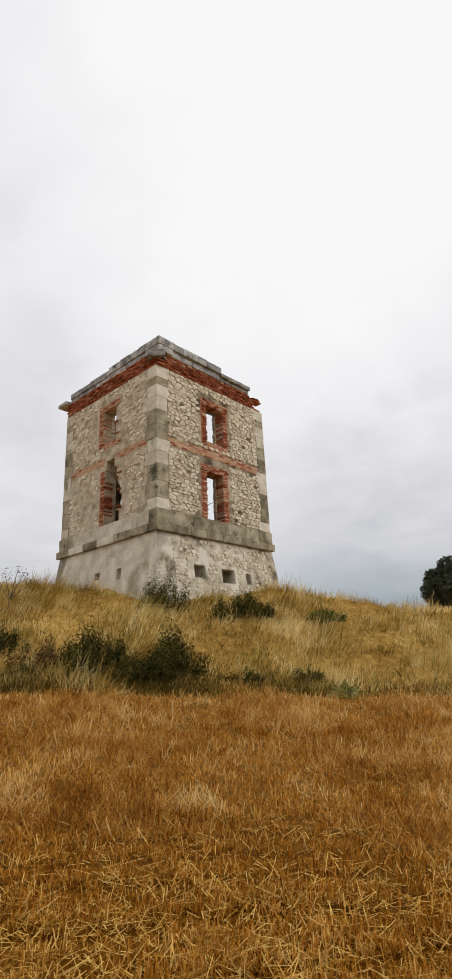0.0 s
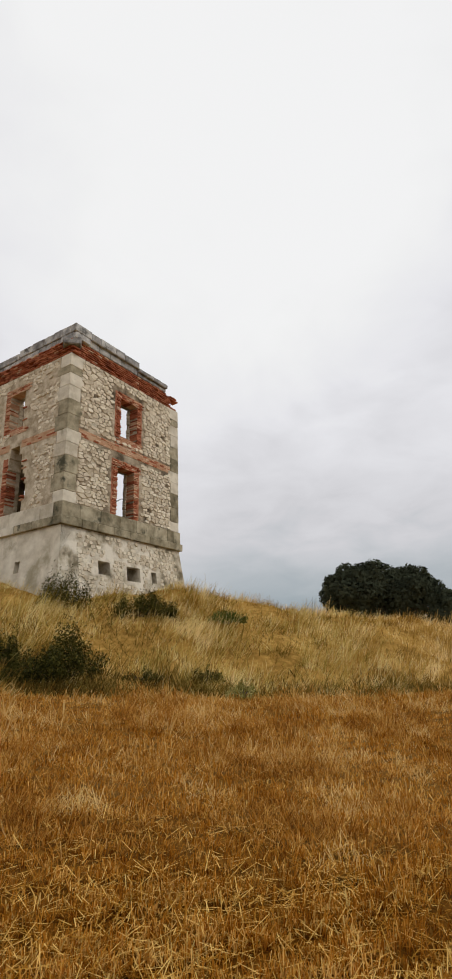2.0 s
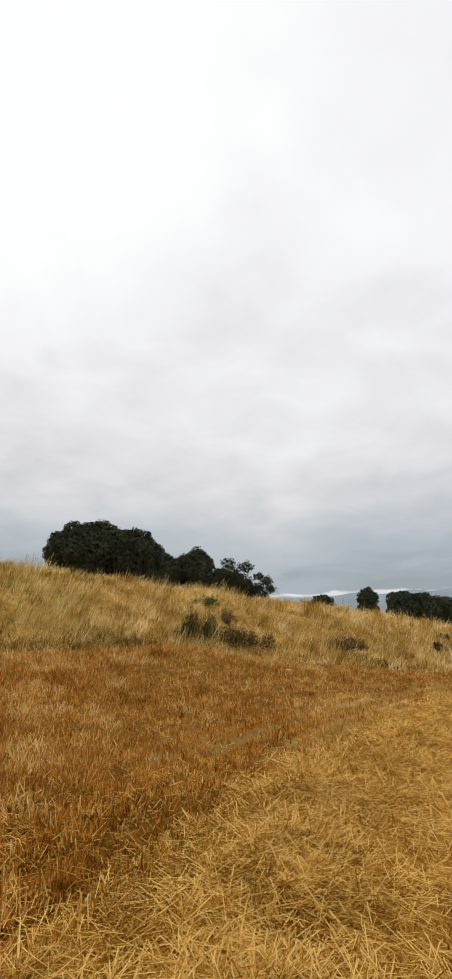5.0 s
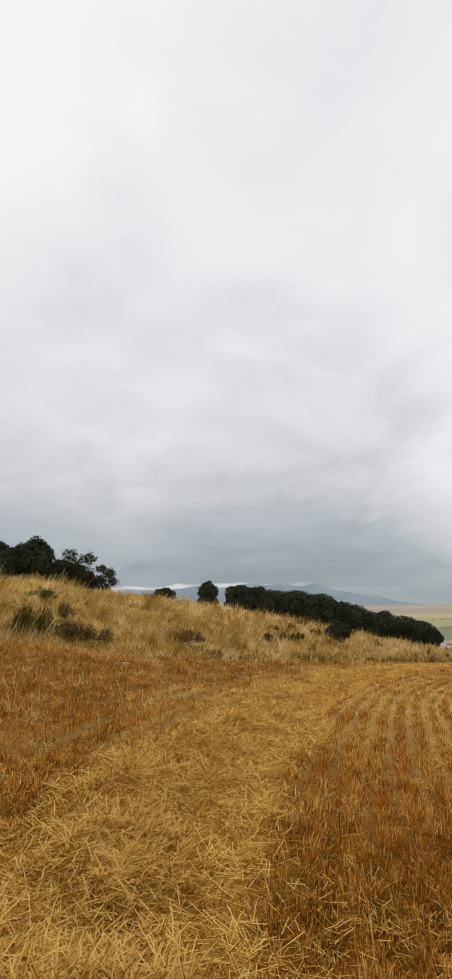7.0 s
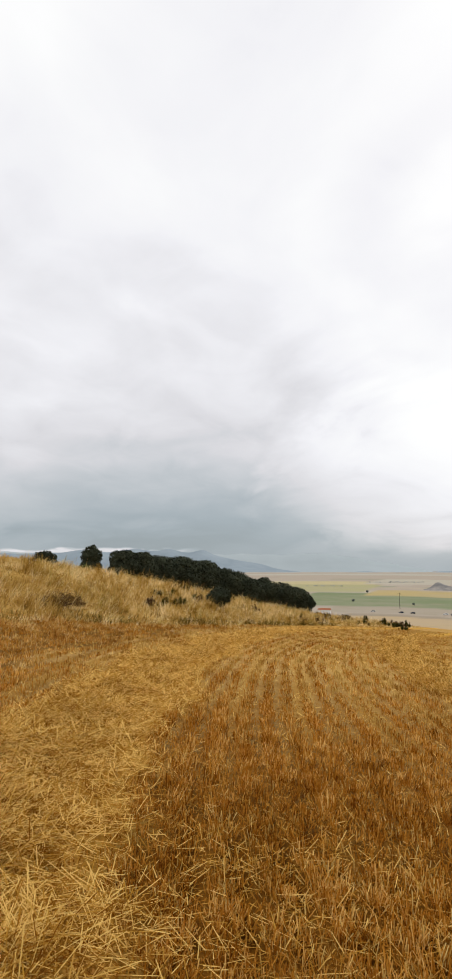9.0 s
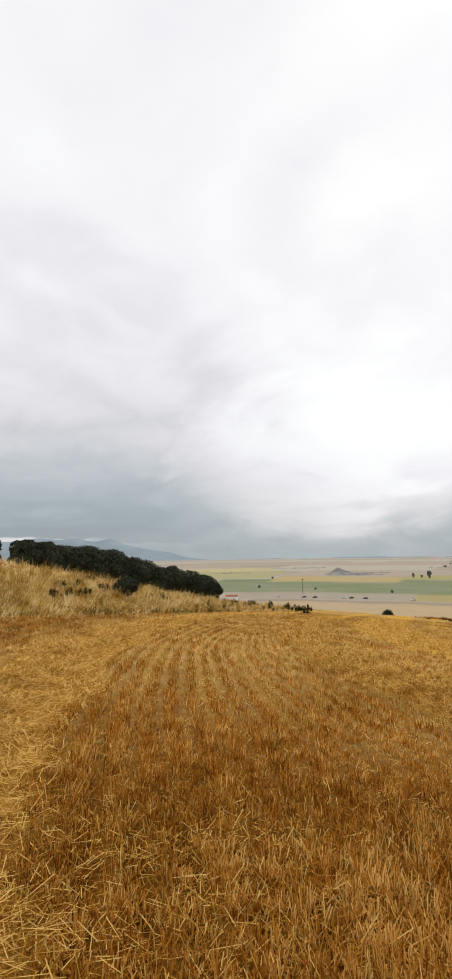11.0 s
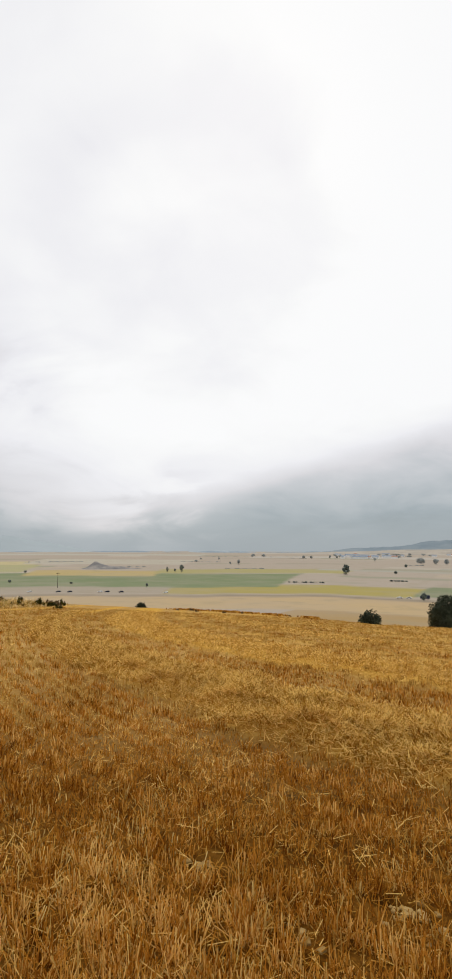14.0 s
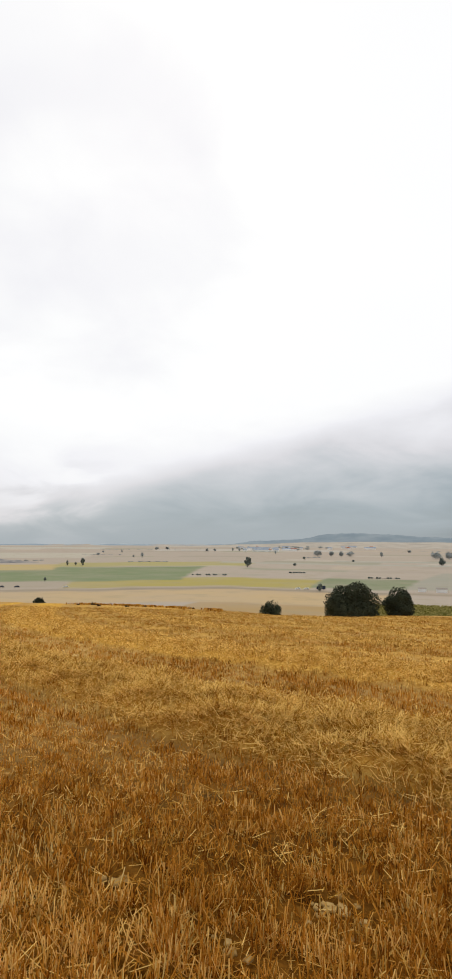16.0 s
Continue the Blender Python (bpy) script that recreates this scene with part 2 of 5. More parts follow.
BROWN_LEAF = material("withered_leaves", [(0.3, (0.05, 0.025, 0.012)), (0.5, (0.1, 0.055, 0.025)), (0.75, (0.2, 0.13, 0.05))], 2.0, 0.7, 0.0, island=0.6)
GREEN_LEAF = material("green_shrub_leaves", [(0.3, (0.035, 0.05, 0.01)), (0.5, (0.075, 0.1, 0.022)), (0.75, (0.14, 0.16, 0.04))], 2.0, 0.6, 0.0, island=0.5)
TERRACOTTA = material("faded_terracotta_plaster", [(0.3, (0.36, 0.2, 0.115)), (0.5, (0.46, 0.29, 0.18)), (0.7, (0.54, 0.39, 0.27))], 3.0, 0.95, 0.6, 18)
# rear wall plaster, the interior's shade put into its dark brown
SHADED_PLASTER = material("shaded_inner_plaster", [(0.3, (0.09, 0.064, 0.04)), (0.5, (0.17, 0.125, 0.082)), (0.7, (0.3, 0.235, 0.165))], 1.5, 0.95, 0.6, 14)
CLOD = material("dry_pale_earth", [(0.3, (0.24, 0.14, 0.042)), (0.5, (0.36, 0.225, 0.075)), (0.7, (0.48, 0.33, 0.13))], 9.0, 0.95, 0.6, 40)
BARK = material("grey_bark", [(0.3, (0.05, 0.04, 0.03)), (0.6, (0.12, 0.1, 0.08))], 6.0, 0.9, 0.5, 20)
# hill colours that hold the blue-grey haze of distance
MOUNTAIN = material("hazed_distant_hills", [(0.3, (0.355, 0.4, 0.415)), (0.7, (0.385, 0.43, 0.445))], 0.003, 1.0, 0.0)
FOOTHILL = material("hazed_wooded_foothills", [(0.3, (0.225, 0.275, 0.31)), (0.7, (0.29, 0.34, 0.375))], 0.006, 1.0, 0.0)
PAINTED = material("white_plaster", [(0.3, (0.72, 0.71, 0.68)), (0.7, (0.82, 0.81, 0.78))], 1.0, 0.9, 0.0)
TILE_ROOF = material("red_roof_tiles", [(0.3, (0.3, 0.11, 0.06)), (0.7, (0.42, 0.18, 0.1))], 1.0, 0.9, 0.0)
SLATE = material("dark_window", [(0.3, (0.04, 0.04, 0.045)), (0.7, (0.07, 0.07, 0.075))], 1.0, 0.5, 0.0)
# village roofs, distance haze mixed into their blue-grey
HAZED_ROOF = material("hazed_roof_sheets", [(0.3, (0.24, 0.28, 0.33)), (0.7, (0.32, 0.36, 0.41))], 0.2, 0.7, 0.0)
# leaves of the plain, lightened for haze, the second set more
FAR_LEAF = material("hazed_far_tree_leaves", [(0.3, (0.1, 0.12, 0.1)), (0.5, (0.16, 0.185, 0.16)), (0.75, (0.22, 0.24, 0.21))], 0.3, 0.8, 0.0, island=0.5)
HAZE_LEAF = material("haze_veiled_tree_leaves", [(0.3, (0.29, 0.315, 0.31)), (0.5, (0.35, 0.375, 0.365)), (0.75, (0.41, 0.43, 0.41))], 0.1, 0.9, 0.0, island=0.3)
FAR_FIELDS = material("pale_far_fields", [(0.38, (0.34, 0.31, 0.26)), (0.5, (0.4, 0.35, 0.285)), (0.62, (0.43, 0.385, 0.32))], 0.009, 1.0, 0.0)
# woods on the hill, greyed in colour as haze would
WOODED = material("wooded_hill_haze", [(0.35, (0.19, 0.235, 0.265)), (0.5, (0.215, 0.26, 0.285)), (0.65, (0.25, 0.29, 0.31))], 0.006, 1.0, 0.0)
CAR_PAINT = material("dark_blue_paint", [(0.3, (0.02, 0.025, 0.04)), (0.7, (0.04, 0.05, 0.075))], 1.0, 0.35, 0.0)
TYRE = material("tyre_rubber", [(0.3, (0.02, 0.02, 0.02)), (0.7, (0.04, 0.04, 0.04))], 4.0, 0.9, 0.0)
KNOLL = material("grey_scrubby_knoll", [(0.35, (0.17, 0.165, 0.16)), (0.5, (0.24, 0.225, 0.21)), (0.65, (0.33, 0.3, 0.265))], 0.06, 0.95, 0.0)
EARTH = material("bare_earth", [(0.3, (0.24, 0.21, 0.18)), (0.7, (0.36, 0.32, 0.27))], 0.05, 0.95, 0.0)

# ---- ground ----
# The field falls away to the east; north of its edge a grassy bank climbs to the tower's ridge; beyond lies a wide plain.
EDGE_X = [-60, -25, -12, -3.7, 0, 3.5, 7.5, 10.5, 14, 20, 27, 33, 48, 61, 90, 140]
EDGE_Y = [7, 9, 10.2, 10.8, 11.5, 12.4, 13.4, 13.6, 12.6, 11.4, 10.8, 10.5, 9.6, 8.3, 5.3, 2]
CREST_X = [-60, -7, 3, 9.4, 17, 22.5, 29, 38, 49, 61, 78, 100, 140]
CREST_Z = [9.2, 5.3, 4.55, 3.55, 2.8, 2.2, 1.65, 0.65, -1.05, -2.85, -5.1, -8.2, -14]
BROW_AZ = [-180, 0, 60, 83, 93, 106, 112, 118, 126, 134, 150, 180]
BROW_R = [90, 90, 130, 115, 106, 94, 75, 60, 62, 86, 100, 90]
PLAIN = -40.0
ROW = 0.34


def ease(a, b, x):
    k = np.clip((x - a) / (b - a), 0, 1)
    return k * k * (3 - 2 * k)


def edge_y(x):
    return np.interp(np.clip(x, -60, 140), EDGE_X, EDGE_Y)


# lines that the harvester drove, as y over x: the wheel track, the trodden swath, a drill row, the heaped swath, the next swath's edge
LINE_X = [-40, -10, 0, 2, 4, 6, 8, 10, 12, 15, 18, 22, 27, 33, 42, 60, 110]
LINES = [
    (4.2, [-4, 2.6, 4.0, 4.4, 5.15, 6.1, 6.85, 7.5, 8.0, 8.7, 9.3, 9.8, 10.1, 10.0, 9.6, 8.0, 3.0]),
    (2.0, [-9, -2.2, 0.5, 2.0, 3.1, 4.0, 4.75, 5.35, 5.95, 6.7, 7.3, 8.0, 8.7, 9.0, 8.9, 7.2, 1.8]),
    (-1.2, [-12, -5, -2.0, -1.0, -0.1, 0.75, 1.5, 2.1, 2.7, 3.55, 4.1, 4.6, 5.0, 5.2, 5.1, 3.6, -1.5]),
    (-5.3, [-18, -11.5, -7.5, -6.0, -4.9, -3.9, -3.0, -2.1, -1.3, -0.35, 0.4, 1.3, 2.1, 2.6, 2.6, 1.2, -5]),
    (-10.2, [-30, -19, -13.5, -12, -10.7, -9.4, -8.2, -7.1, -6.1, -4.75, -3.6, -2.4, -1.4, -0.7, -0.5, -2, -9]),
]


def glide(x, xs, ys):
    """A smooth curve through the given points."""
    xs, ys = np.array(xs, float), np.array(ys, float)
    slope = np.gradient(ys, xs)
    x = np.clip(np.asarray(x, float), xs[0], xs[-1])
    i = np.clip(np.searchsorted(xs, x) - 1, 0, len(xs) - 2)
    h = xs[i + 1] - xs[i]
    t = (x - xs[i]) / h
    return ys[i] * (1 + 2 * t) * (1 - t) ** 2 + h * slope[i] * t * (1 - t) ** 2 + ys[i + 1] * t * t * (3 - 2 * t) + h * slope[i + 1] * t * t * (t - 1)


def row_of(x, y):
    """Which drill row a place lies on: metres across the rows, counted where the driven lines lie furthest apart."""
    x, y = np.asarray(x, float), np.asarray(y, float)
    at_y = [glide(x, LINE_X, ys) for _, ys in LINES]
    c = LINES[0][0] + (y - at_y[0])
    for (c0, _), (c1, _), y0, y1 in zip(LINES, LINES[1:], at_y, at_y[1:]):
        c = np.where(y < y0, c0 + (c1 - c0) * (y0 - y) / (y0 - y1), c)
    return np.where(y < at_y[-1], LINES[-1][0] - (at_y[-1] - y) * 0.9, c)


def row_step(x, y):
    """Metres of y for a metre across the rows."""
    return 0.1 / np.maximum(row_of(x, np.asarray(y) + 0.05) - row_of(x, np.asarray(y) - 0.05), 0.02)


def strayed(x, y):
    """The row of a place as the straw lies, which strays from the driven lines."""
    return row_of(x, y) + 0.16 * np.sin(0.8 * x + 0.3 * y) + 0.12 * np.sin(2.1 * x - y) + 0.09 * np.sin(4.7 * x + 1.5 * y)


def swath(x, y, soft=0.25):
    """1 on the bands of loose straw that the harvester left, 0 between them."""
    c = strayed(x, y)
    out = np.zeros_like(np.asarray(x, float))
    for mid, half in ((2.0, 1.1 - 0.012 * np.clip(x, 0, 30)), (-5.35, 1.2), (-12.0, 1.8), (-16.4, 0.8), (-20.5, 1.5), (-27.0, 2.2), (-36.0, 3.0), (-47.0, 4.0)):
        out = np.maximum(out, (1 - ease(half - soft, half + soft, np.abs(c - mid))) * (0.55 if mid < -14 else 1.0))
    return out


def weedy(x, y):
    """1 on the rusty strip of rough growth between the wheel track and the bank."""
    return ease(3.9, 4.9, row_of(x, y) + 0.35 * np.sin(1.1 * x)) * (1 - ease(22, 45, np.hypot(x, y)))


def lane(x, y):
    """1 on the passes where short straw fell between the drill rows."""
    c = row_of(x, y)
    return ease(0.0, 0.9, np.sin(2 * np.pi * c / 1.1 + 0.5 * np.sin(0.6 * x) + 0.8)) * ease(5, 10, np.hypot(x, y)) * (1 - furrow(x, y)) * (1 - weedy(x, y))


def furrow(x, y):
    """1 along the wheel track beside the last drill rows, and along the rut that edges the trodden swath."""
    c, x = row_of(x, y), np.asarray(x, float)
    track = (1 - ease(0.1, 0.32, np.abs(c - 4.2 + 0.12 * np.sin(1.4 * x)))) * ease(1.5, 3, x)
    rut = (1 - ease(0.06, 0.2, np.abs(c - 3.25 + 0.1 * np.sin(1.9 * x)))) * ease(0.8, 1.6, x) * (1 - ease(6, 9, x))
    return np.maximum(track, rut)


def ground_z(x, y):
    x, y = np.asarray(x, float), np.asarray(y, float)
    r, az = np.hypot(x, y), np.degrees(np.arctan2(x, y))
    xr = np.clip(x, -60, 140)
    ye, zc = edge_y(x), np.interp(xr, CREST_X, CREST_Z)
    brow = np.interp(az, BROW_AZ, BROW_R)
    k = np.minimum(1, brow / np.maximum(r, 1e-6))
    xf, yf = x * k, np.minimum(y * k, ye)
    zf = -0.09 * xf + 0.06 * yf + 0.0025 * np.clip(yf, 0, 16) ** 2
    s = (y - ye) / (24 - ye)
    up = 0.75 * ease(0, 1, s) + 0.25 * np.clip(s, 0, 1)
    z = zf + (zc - zf) * up * (y > ye)
    over = np.maximum(r - brow, 0)
    far = np.exp(-over / 130)
    z = PLAIN + (z - PLAIN) * far + np.clip(y - 24, 0, 22) * 0.075 * far
    near = np.exp(-r / 60)
    lumps = 0.05 * np.sin(1.3 * x + 0.7 * y) * np.sin(0.9 * y - 0.4 * x) + 0.03 * np.sin(2.9 * x - 1.7 * y + 1) * np.sin(2.3 * y + 1.1 * x)
    bank = ease(0, 3, y - ye)
    z = z + 0.32 * np.exp(-((x - 8.6) / 2.3) ** 2 - ((y - 11.6) / 1.7) ** 2)
    z = z - 0.09 * furrow(x, y) * np.exp(-r / 40)
    z = z + (0.06 + 0.2 * (row_of(x, y) < -3)) * swath(x, y, 0.4) * (1 - bank) * np.exp(-r / 40) * (0.7 + 0.5 * np.sin(3.1 * x + y) * np.sin(2.7 * y - x))
    return z + lumps * near * (0.35 + 1.6 * bank) + bank * far * (0.12 * np.sin(0.55 * x + 0.4 * y) * np.sin(0.8 * y - 0.3 * x) + 0.07 * np.sin(1.9 * x + 0.6 * y + 2))


# fields of the plain: azimuth from, to, distance from, to, colour
FIELDS = [
    (60, 128, 325, 440, (0.47, 0.345, 0.19)), (98, 127, 110, 325, (0.37, 0.255, 0.12)), (126, 150, 150, 330, (0.3, 0.27, 0.1)),
    (80, 140, 440, 462, (0.27, 0.22, 0.155)), (78, 97, 475, 560, (0.35, 0.3, 0.23)), (96, 121.5, 475, 600, (0.36, 0.3, 0.095)),
    (74, 108, 560, 860, (0.185, 0.225, 0.12)), (121.5, 131, 490, 640, (0.195, 0.225, 0.13)), (131, 142, 500, 800, (0.31, 0.3, 0.24)),
    (82, 95, 780, 960, (0.44, 0.34, 0.15)), (95, 115, 880, 1040, (0.36, 0.32, 0.13)), (66, 82, 880, 1250, (0.37, 0.35, 0.18)),
    (70, 83, 1250, 1500, (0.48, 0.41, 0.22)), (82, 98, 1300, 1800, (0.44, 0.4, 0.32)), (112, 140, 1000, 1050, (0.36, 0.35, 0.29)),
    (124, 140, 1150, 1210, (0.33, 0.33, 0.27)), (105, 125, 2100, 2500, (0.44, 0.4, 0.34)), (60, 100, 2600, 3000, (0.44, 0.42, 0.35)),
]


def field_colours(x, y):
    """Colours of the ploughed, cut and green fields, each laid over the last with a soft margin."""
    r, az = np.hypot(x, y), np.degrees(np.arctan2(x, y))
    rw = r * (1 + 0.012 * (az - 100) / 10 + 0.025 * np.sin(0.21 * az) + 0.006 * np.sin(0.7 * az + 1))
    col = np.empty((len(x), 3))
    # ground tone of the plain, distance haze held in the colour
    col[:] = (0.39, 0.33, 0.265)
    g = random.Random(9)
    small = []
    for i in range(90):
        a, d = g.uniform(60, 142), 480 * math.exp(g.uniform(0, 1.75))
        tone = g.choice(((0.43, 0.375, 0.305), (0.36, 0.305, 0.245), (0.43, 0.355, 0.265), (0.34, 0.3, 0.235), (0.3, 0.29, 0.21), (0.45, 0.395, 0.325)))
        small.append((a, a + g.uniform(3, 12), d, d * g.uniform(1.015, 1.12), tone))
    for a0, a1, r0, r1, c in small + FIELDS:
        k = ease(-0.012, 0.012, rw / r0 - 1) * ease(-0.012, 0.012, 1 - rw / r1) * ease(-0.2, 0.2, az - a0 - 6 * (rw / r0 - 1)) * ease(-0.2, 0.2, a1 - az + 5 * (rw / r0 - 1))
        col += (np.array(c) - col) * k[:, None]
    return col


def build_ground():
    az = np.radians(np.concatenate([np.arange(-45, 150, 0.5), np.arange(150.05, 315, 3.0)]))
    r = np.concatenate([[0.0], np.geomspace(0.5, 1.5, 6), np.geomspace(1.55, 30, 132), np.geomspace(31, 140, 40), np.geomspace(144, 2300, 100), np.geomspace(2380, 4950, 12)])
    n, k = len(az), len(r)
    R, A = np.meshgrid(r[1:], az, indexing="ij")
    x, y = np.concatenate([[0.0], (R * np.sin(A)).ravel()]), np.concatenate([[0.0], (R * np.cos(A)).ravel()])
    z = ground_z(x, y)
    i = np.arange((k - 2) * n).reshape(k - 2, n) + 1
    j = np.roll(i, -1, axis=1)
    quads = np.stack([i, i + n, j + n, j], -1).reshape(-1, 4)
    first = np.arange(n) + 1
    tris = np.stack([np.zeros(n, int), first, np.roll(first, -1)], -1)
    me = bpy.data.meshes.new("ground")
    me.from_pydata(np.stack([x, y, z], 1).tolist(), [], tris.tolist() + quads.tolist())
    me.polygons.foreach_set("use_smooth", np.ones(len(me.polygons), bool))
    rr = np.hypot(x, y)
    bank = ease(-0.6, 0.8, y - edge_y(x) + 0.5 * np.sin(0.7 * x) + 0.3 * np.sin(2.3 * x)) * (1 - ease(95, 150, rr))
    # soil mask, strongest close by, where shade between stalks is painted in
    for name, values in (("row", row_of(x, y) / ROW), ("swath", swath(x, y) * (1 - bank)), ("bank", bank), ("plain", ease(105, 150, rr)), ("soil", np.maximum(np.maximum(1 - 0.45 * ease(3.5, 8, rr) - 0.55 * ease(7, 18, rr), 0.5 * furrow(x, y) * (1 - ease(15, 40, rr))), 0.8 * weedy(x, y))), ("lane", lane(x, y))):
        me.attributes.new(name, "FLOAT", "POINT").data.foreach_set("value", values.astype(np.float32))
    fc = np.concatenate([field_colours(x, y), np.ones((len(x), 1))], 1)
    me.attributes.new("field", "FLOAT_COLOR", "POINT").data.foreach_set("color", fc.ravel().astype(np.float32))
    m = bpy.data.materials.new("farmland")
    m.use_nodes = True
    t = m.node_tree
    b = t.nodes["Principled BSDF"]
    geo = node(t, "ShaderNodeNewGeometry").outputs["Position"]
    attr = lambda a: node(t, "ShaderNodeAttribute", attribute_name=a)
    noise_ = lambda s, d=6.0: node(t, "ShaderNodeTexNoise", {"Vector": geo, "Scale": s, "Detail": d, "Roughness": 0.62}).outputs[0]
    stub = ramp(t, calc(t, "MULTIPLY_ADD", noise_(9), 0.5, calc(t, "MULTIPLY", noise_(0.4), 0.5)), [(0.3, (0.23, 0.108, 0.024)), (0.47, (0.42, 0.25, 0.08)), (0.62, (0.57, 0.39, 0.15)), (0.8, (0.69, 0.51, 0.23))])
    # brown soil, its darkest tones standing for shaded gaps between stalks
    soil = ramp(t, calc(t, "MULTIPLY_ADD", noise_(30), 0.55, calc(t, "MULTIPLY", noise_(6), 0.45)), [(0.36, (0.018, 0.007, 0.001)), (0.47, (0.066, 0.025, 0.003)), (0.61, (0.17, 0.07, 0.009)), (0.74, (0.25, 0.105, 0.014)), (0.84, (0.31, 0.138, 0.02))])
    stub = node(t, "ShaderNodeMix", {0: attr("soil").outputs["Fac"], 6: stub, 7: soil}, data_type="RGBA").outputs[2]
    # drill rows and the bare soil between them
    wave = calc(t, "SINE", calc(t, "MULTIPLY", attr("row").outputs["Fac"], 2 * math.pi))
    wave = smooth(t, calc(t, "ADD", wave, calc(t, "MULTIPLY", noise_(1.5), 1.2)), -0.4, 1.4)
    stub = node(t, "ShaderNodeMix", {0: calc(t, "MULTIPLY", wave, 0.3), 6: stub, 7: (0.3, 0.13, 0.02, 1)}, data_type="RGBA").outputs[2]
    straw = ramp(t, noise_(14), [(0.32, (0.26, 0.115, 0.017)), (0.45, (0.48, 0.255, 0.043)), (0.6, (0.66, 0.4, 0.088)), (0.75, (0.76, 0.52, 0.15))])
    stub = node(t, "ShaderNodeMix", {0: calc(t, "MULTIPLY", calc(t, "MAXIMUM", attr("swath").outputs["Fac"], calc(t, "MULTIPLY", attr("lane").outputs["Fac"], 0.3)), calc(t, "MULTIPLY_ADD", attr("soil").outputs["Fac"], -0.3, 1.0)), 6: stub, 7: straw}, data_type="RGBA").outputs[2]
    grass = ramp(t, calc(t, "MULTIPLY_ADD", noise_(5), 0.5, calc(t, "MULTIPLY", noise_(0.35), 0.5)), [(0.3, (0.1, 0.055, 0.013)), (0.47, (0.27, 0.15, 0.035)), (0.61, (0.46, 0.29, 0.085)), (0.75, (0.6, 0.43, 0.16))])
    near = node(t, "ShaderNodeMix", {0: attr("bank").outputs["Fac"], 6: stub, 7: grass}, data_type="RGBA").outputs[2]
    # far ground drifts towards the same haze-paled tone
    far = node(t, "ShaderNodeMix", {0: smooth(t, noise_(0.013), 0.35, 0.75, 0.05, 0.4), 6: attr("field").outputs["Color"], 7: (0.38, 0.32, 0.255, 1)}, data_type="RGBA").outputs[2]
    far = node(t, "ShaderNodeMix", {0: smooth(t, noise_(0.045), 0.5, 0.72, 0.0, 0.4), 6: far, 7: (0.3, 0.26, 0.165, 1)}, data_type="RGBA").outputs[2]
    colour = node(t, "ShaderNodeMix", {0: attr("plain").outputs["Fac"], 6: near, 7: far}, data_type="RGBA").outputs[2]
    t.links.new(colour, b.inputs["Base Color"])
    b.inputs["Roughness"].default_value, b.inputs["Specular IOR Level"].default_value = 1.0, 0.0
    t.links.new(node(t, "ShaderNodeBump", {"Strength": 0.6, "Distance": 0.05, "Height": noise_(11, 3.0)}).outputs[0], b.inputs["Normal"])
    me.materials.append(m)
    tagged(new("ground", me), "stubble field, grassy bank and patchwork farmland plain", "ground", kind="structure")


build_ground()


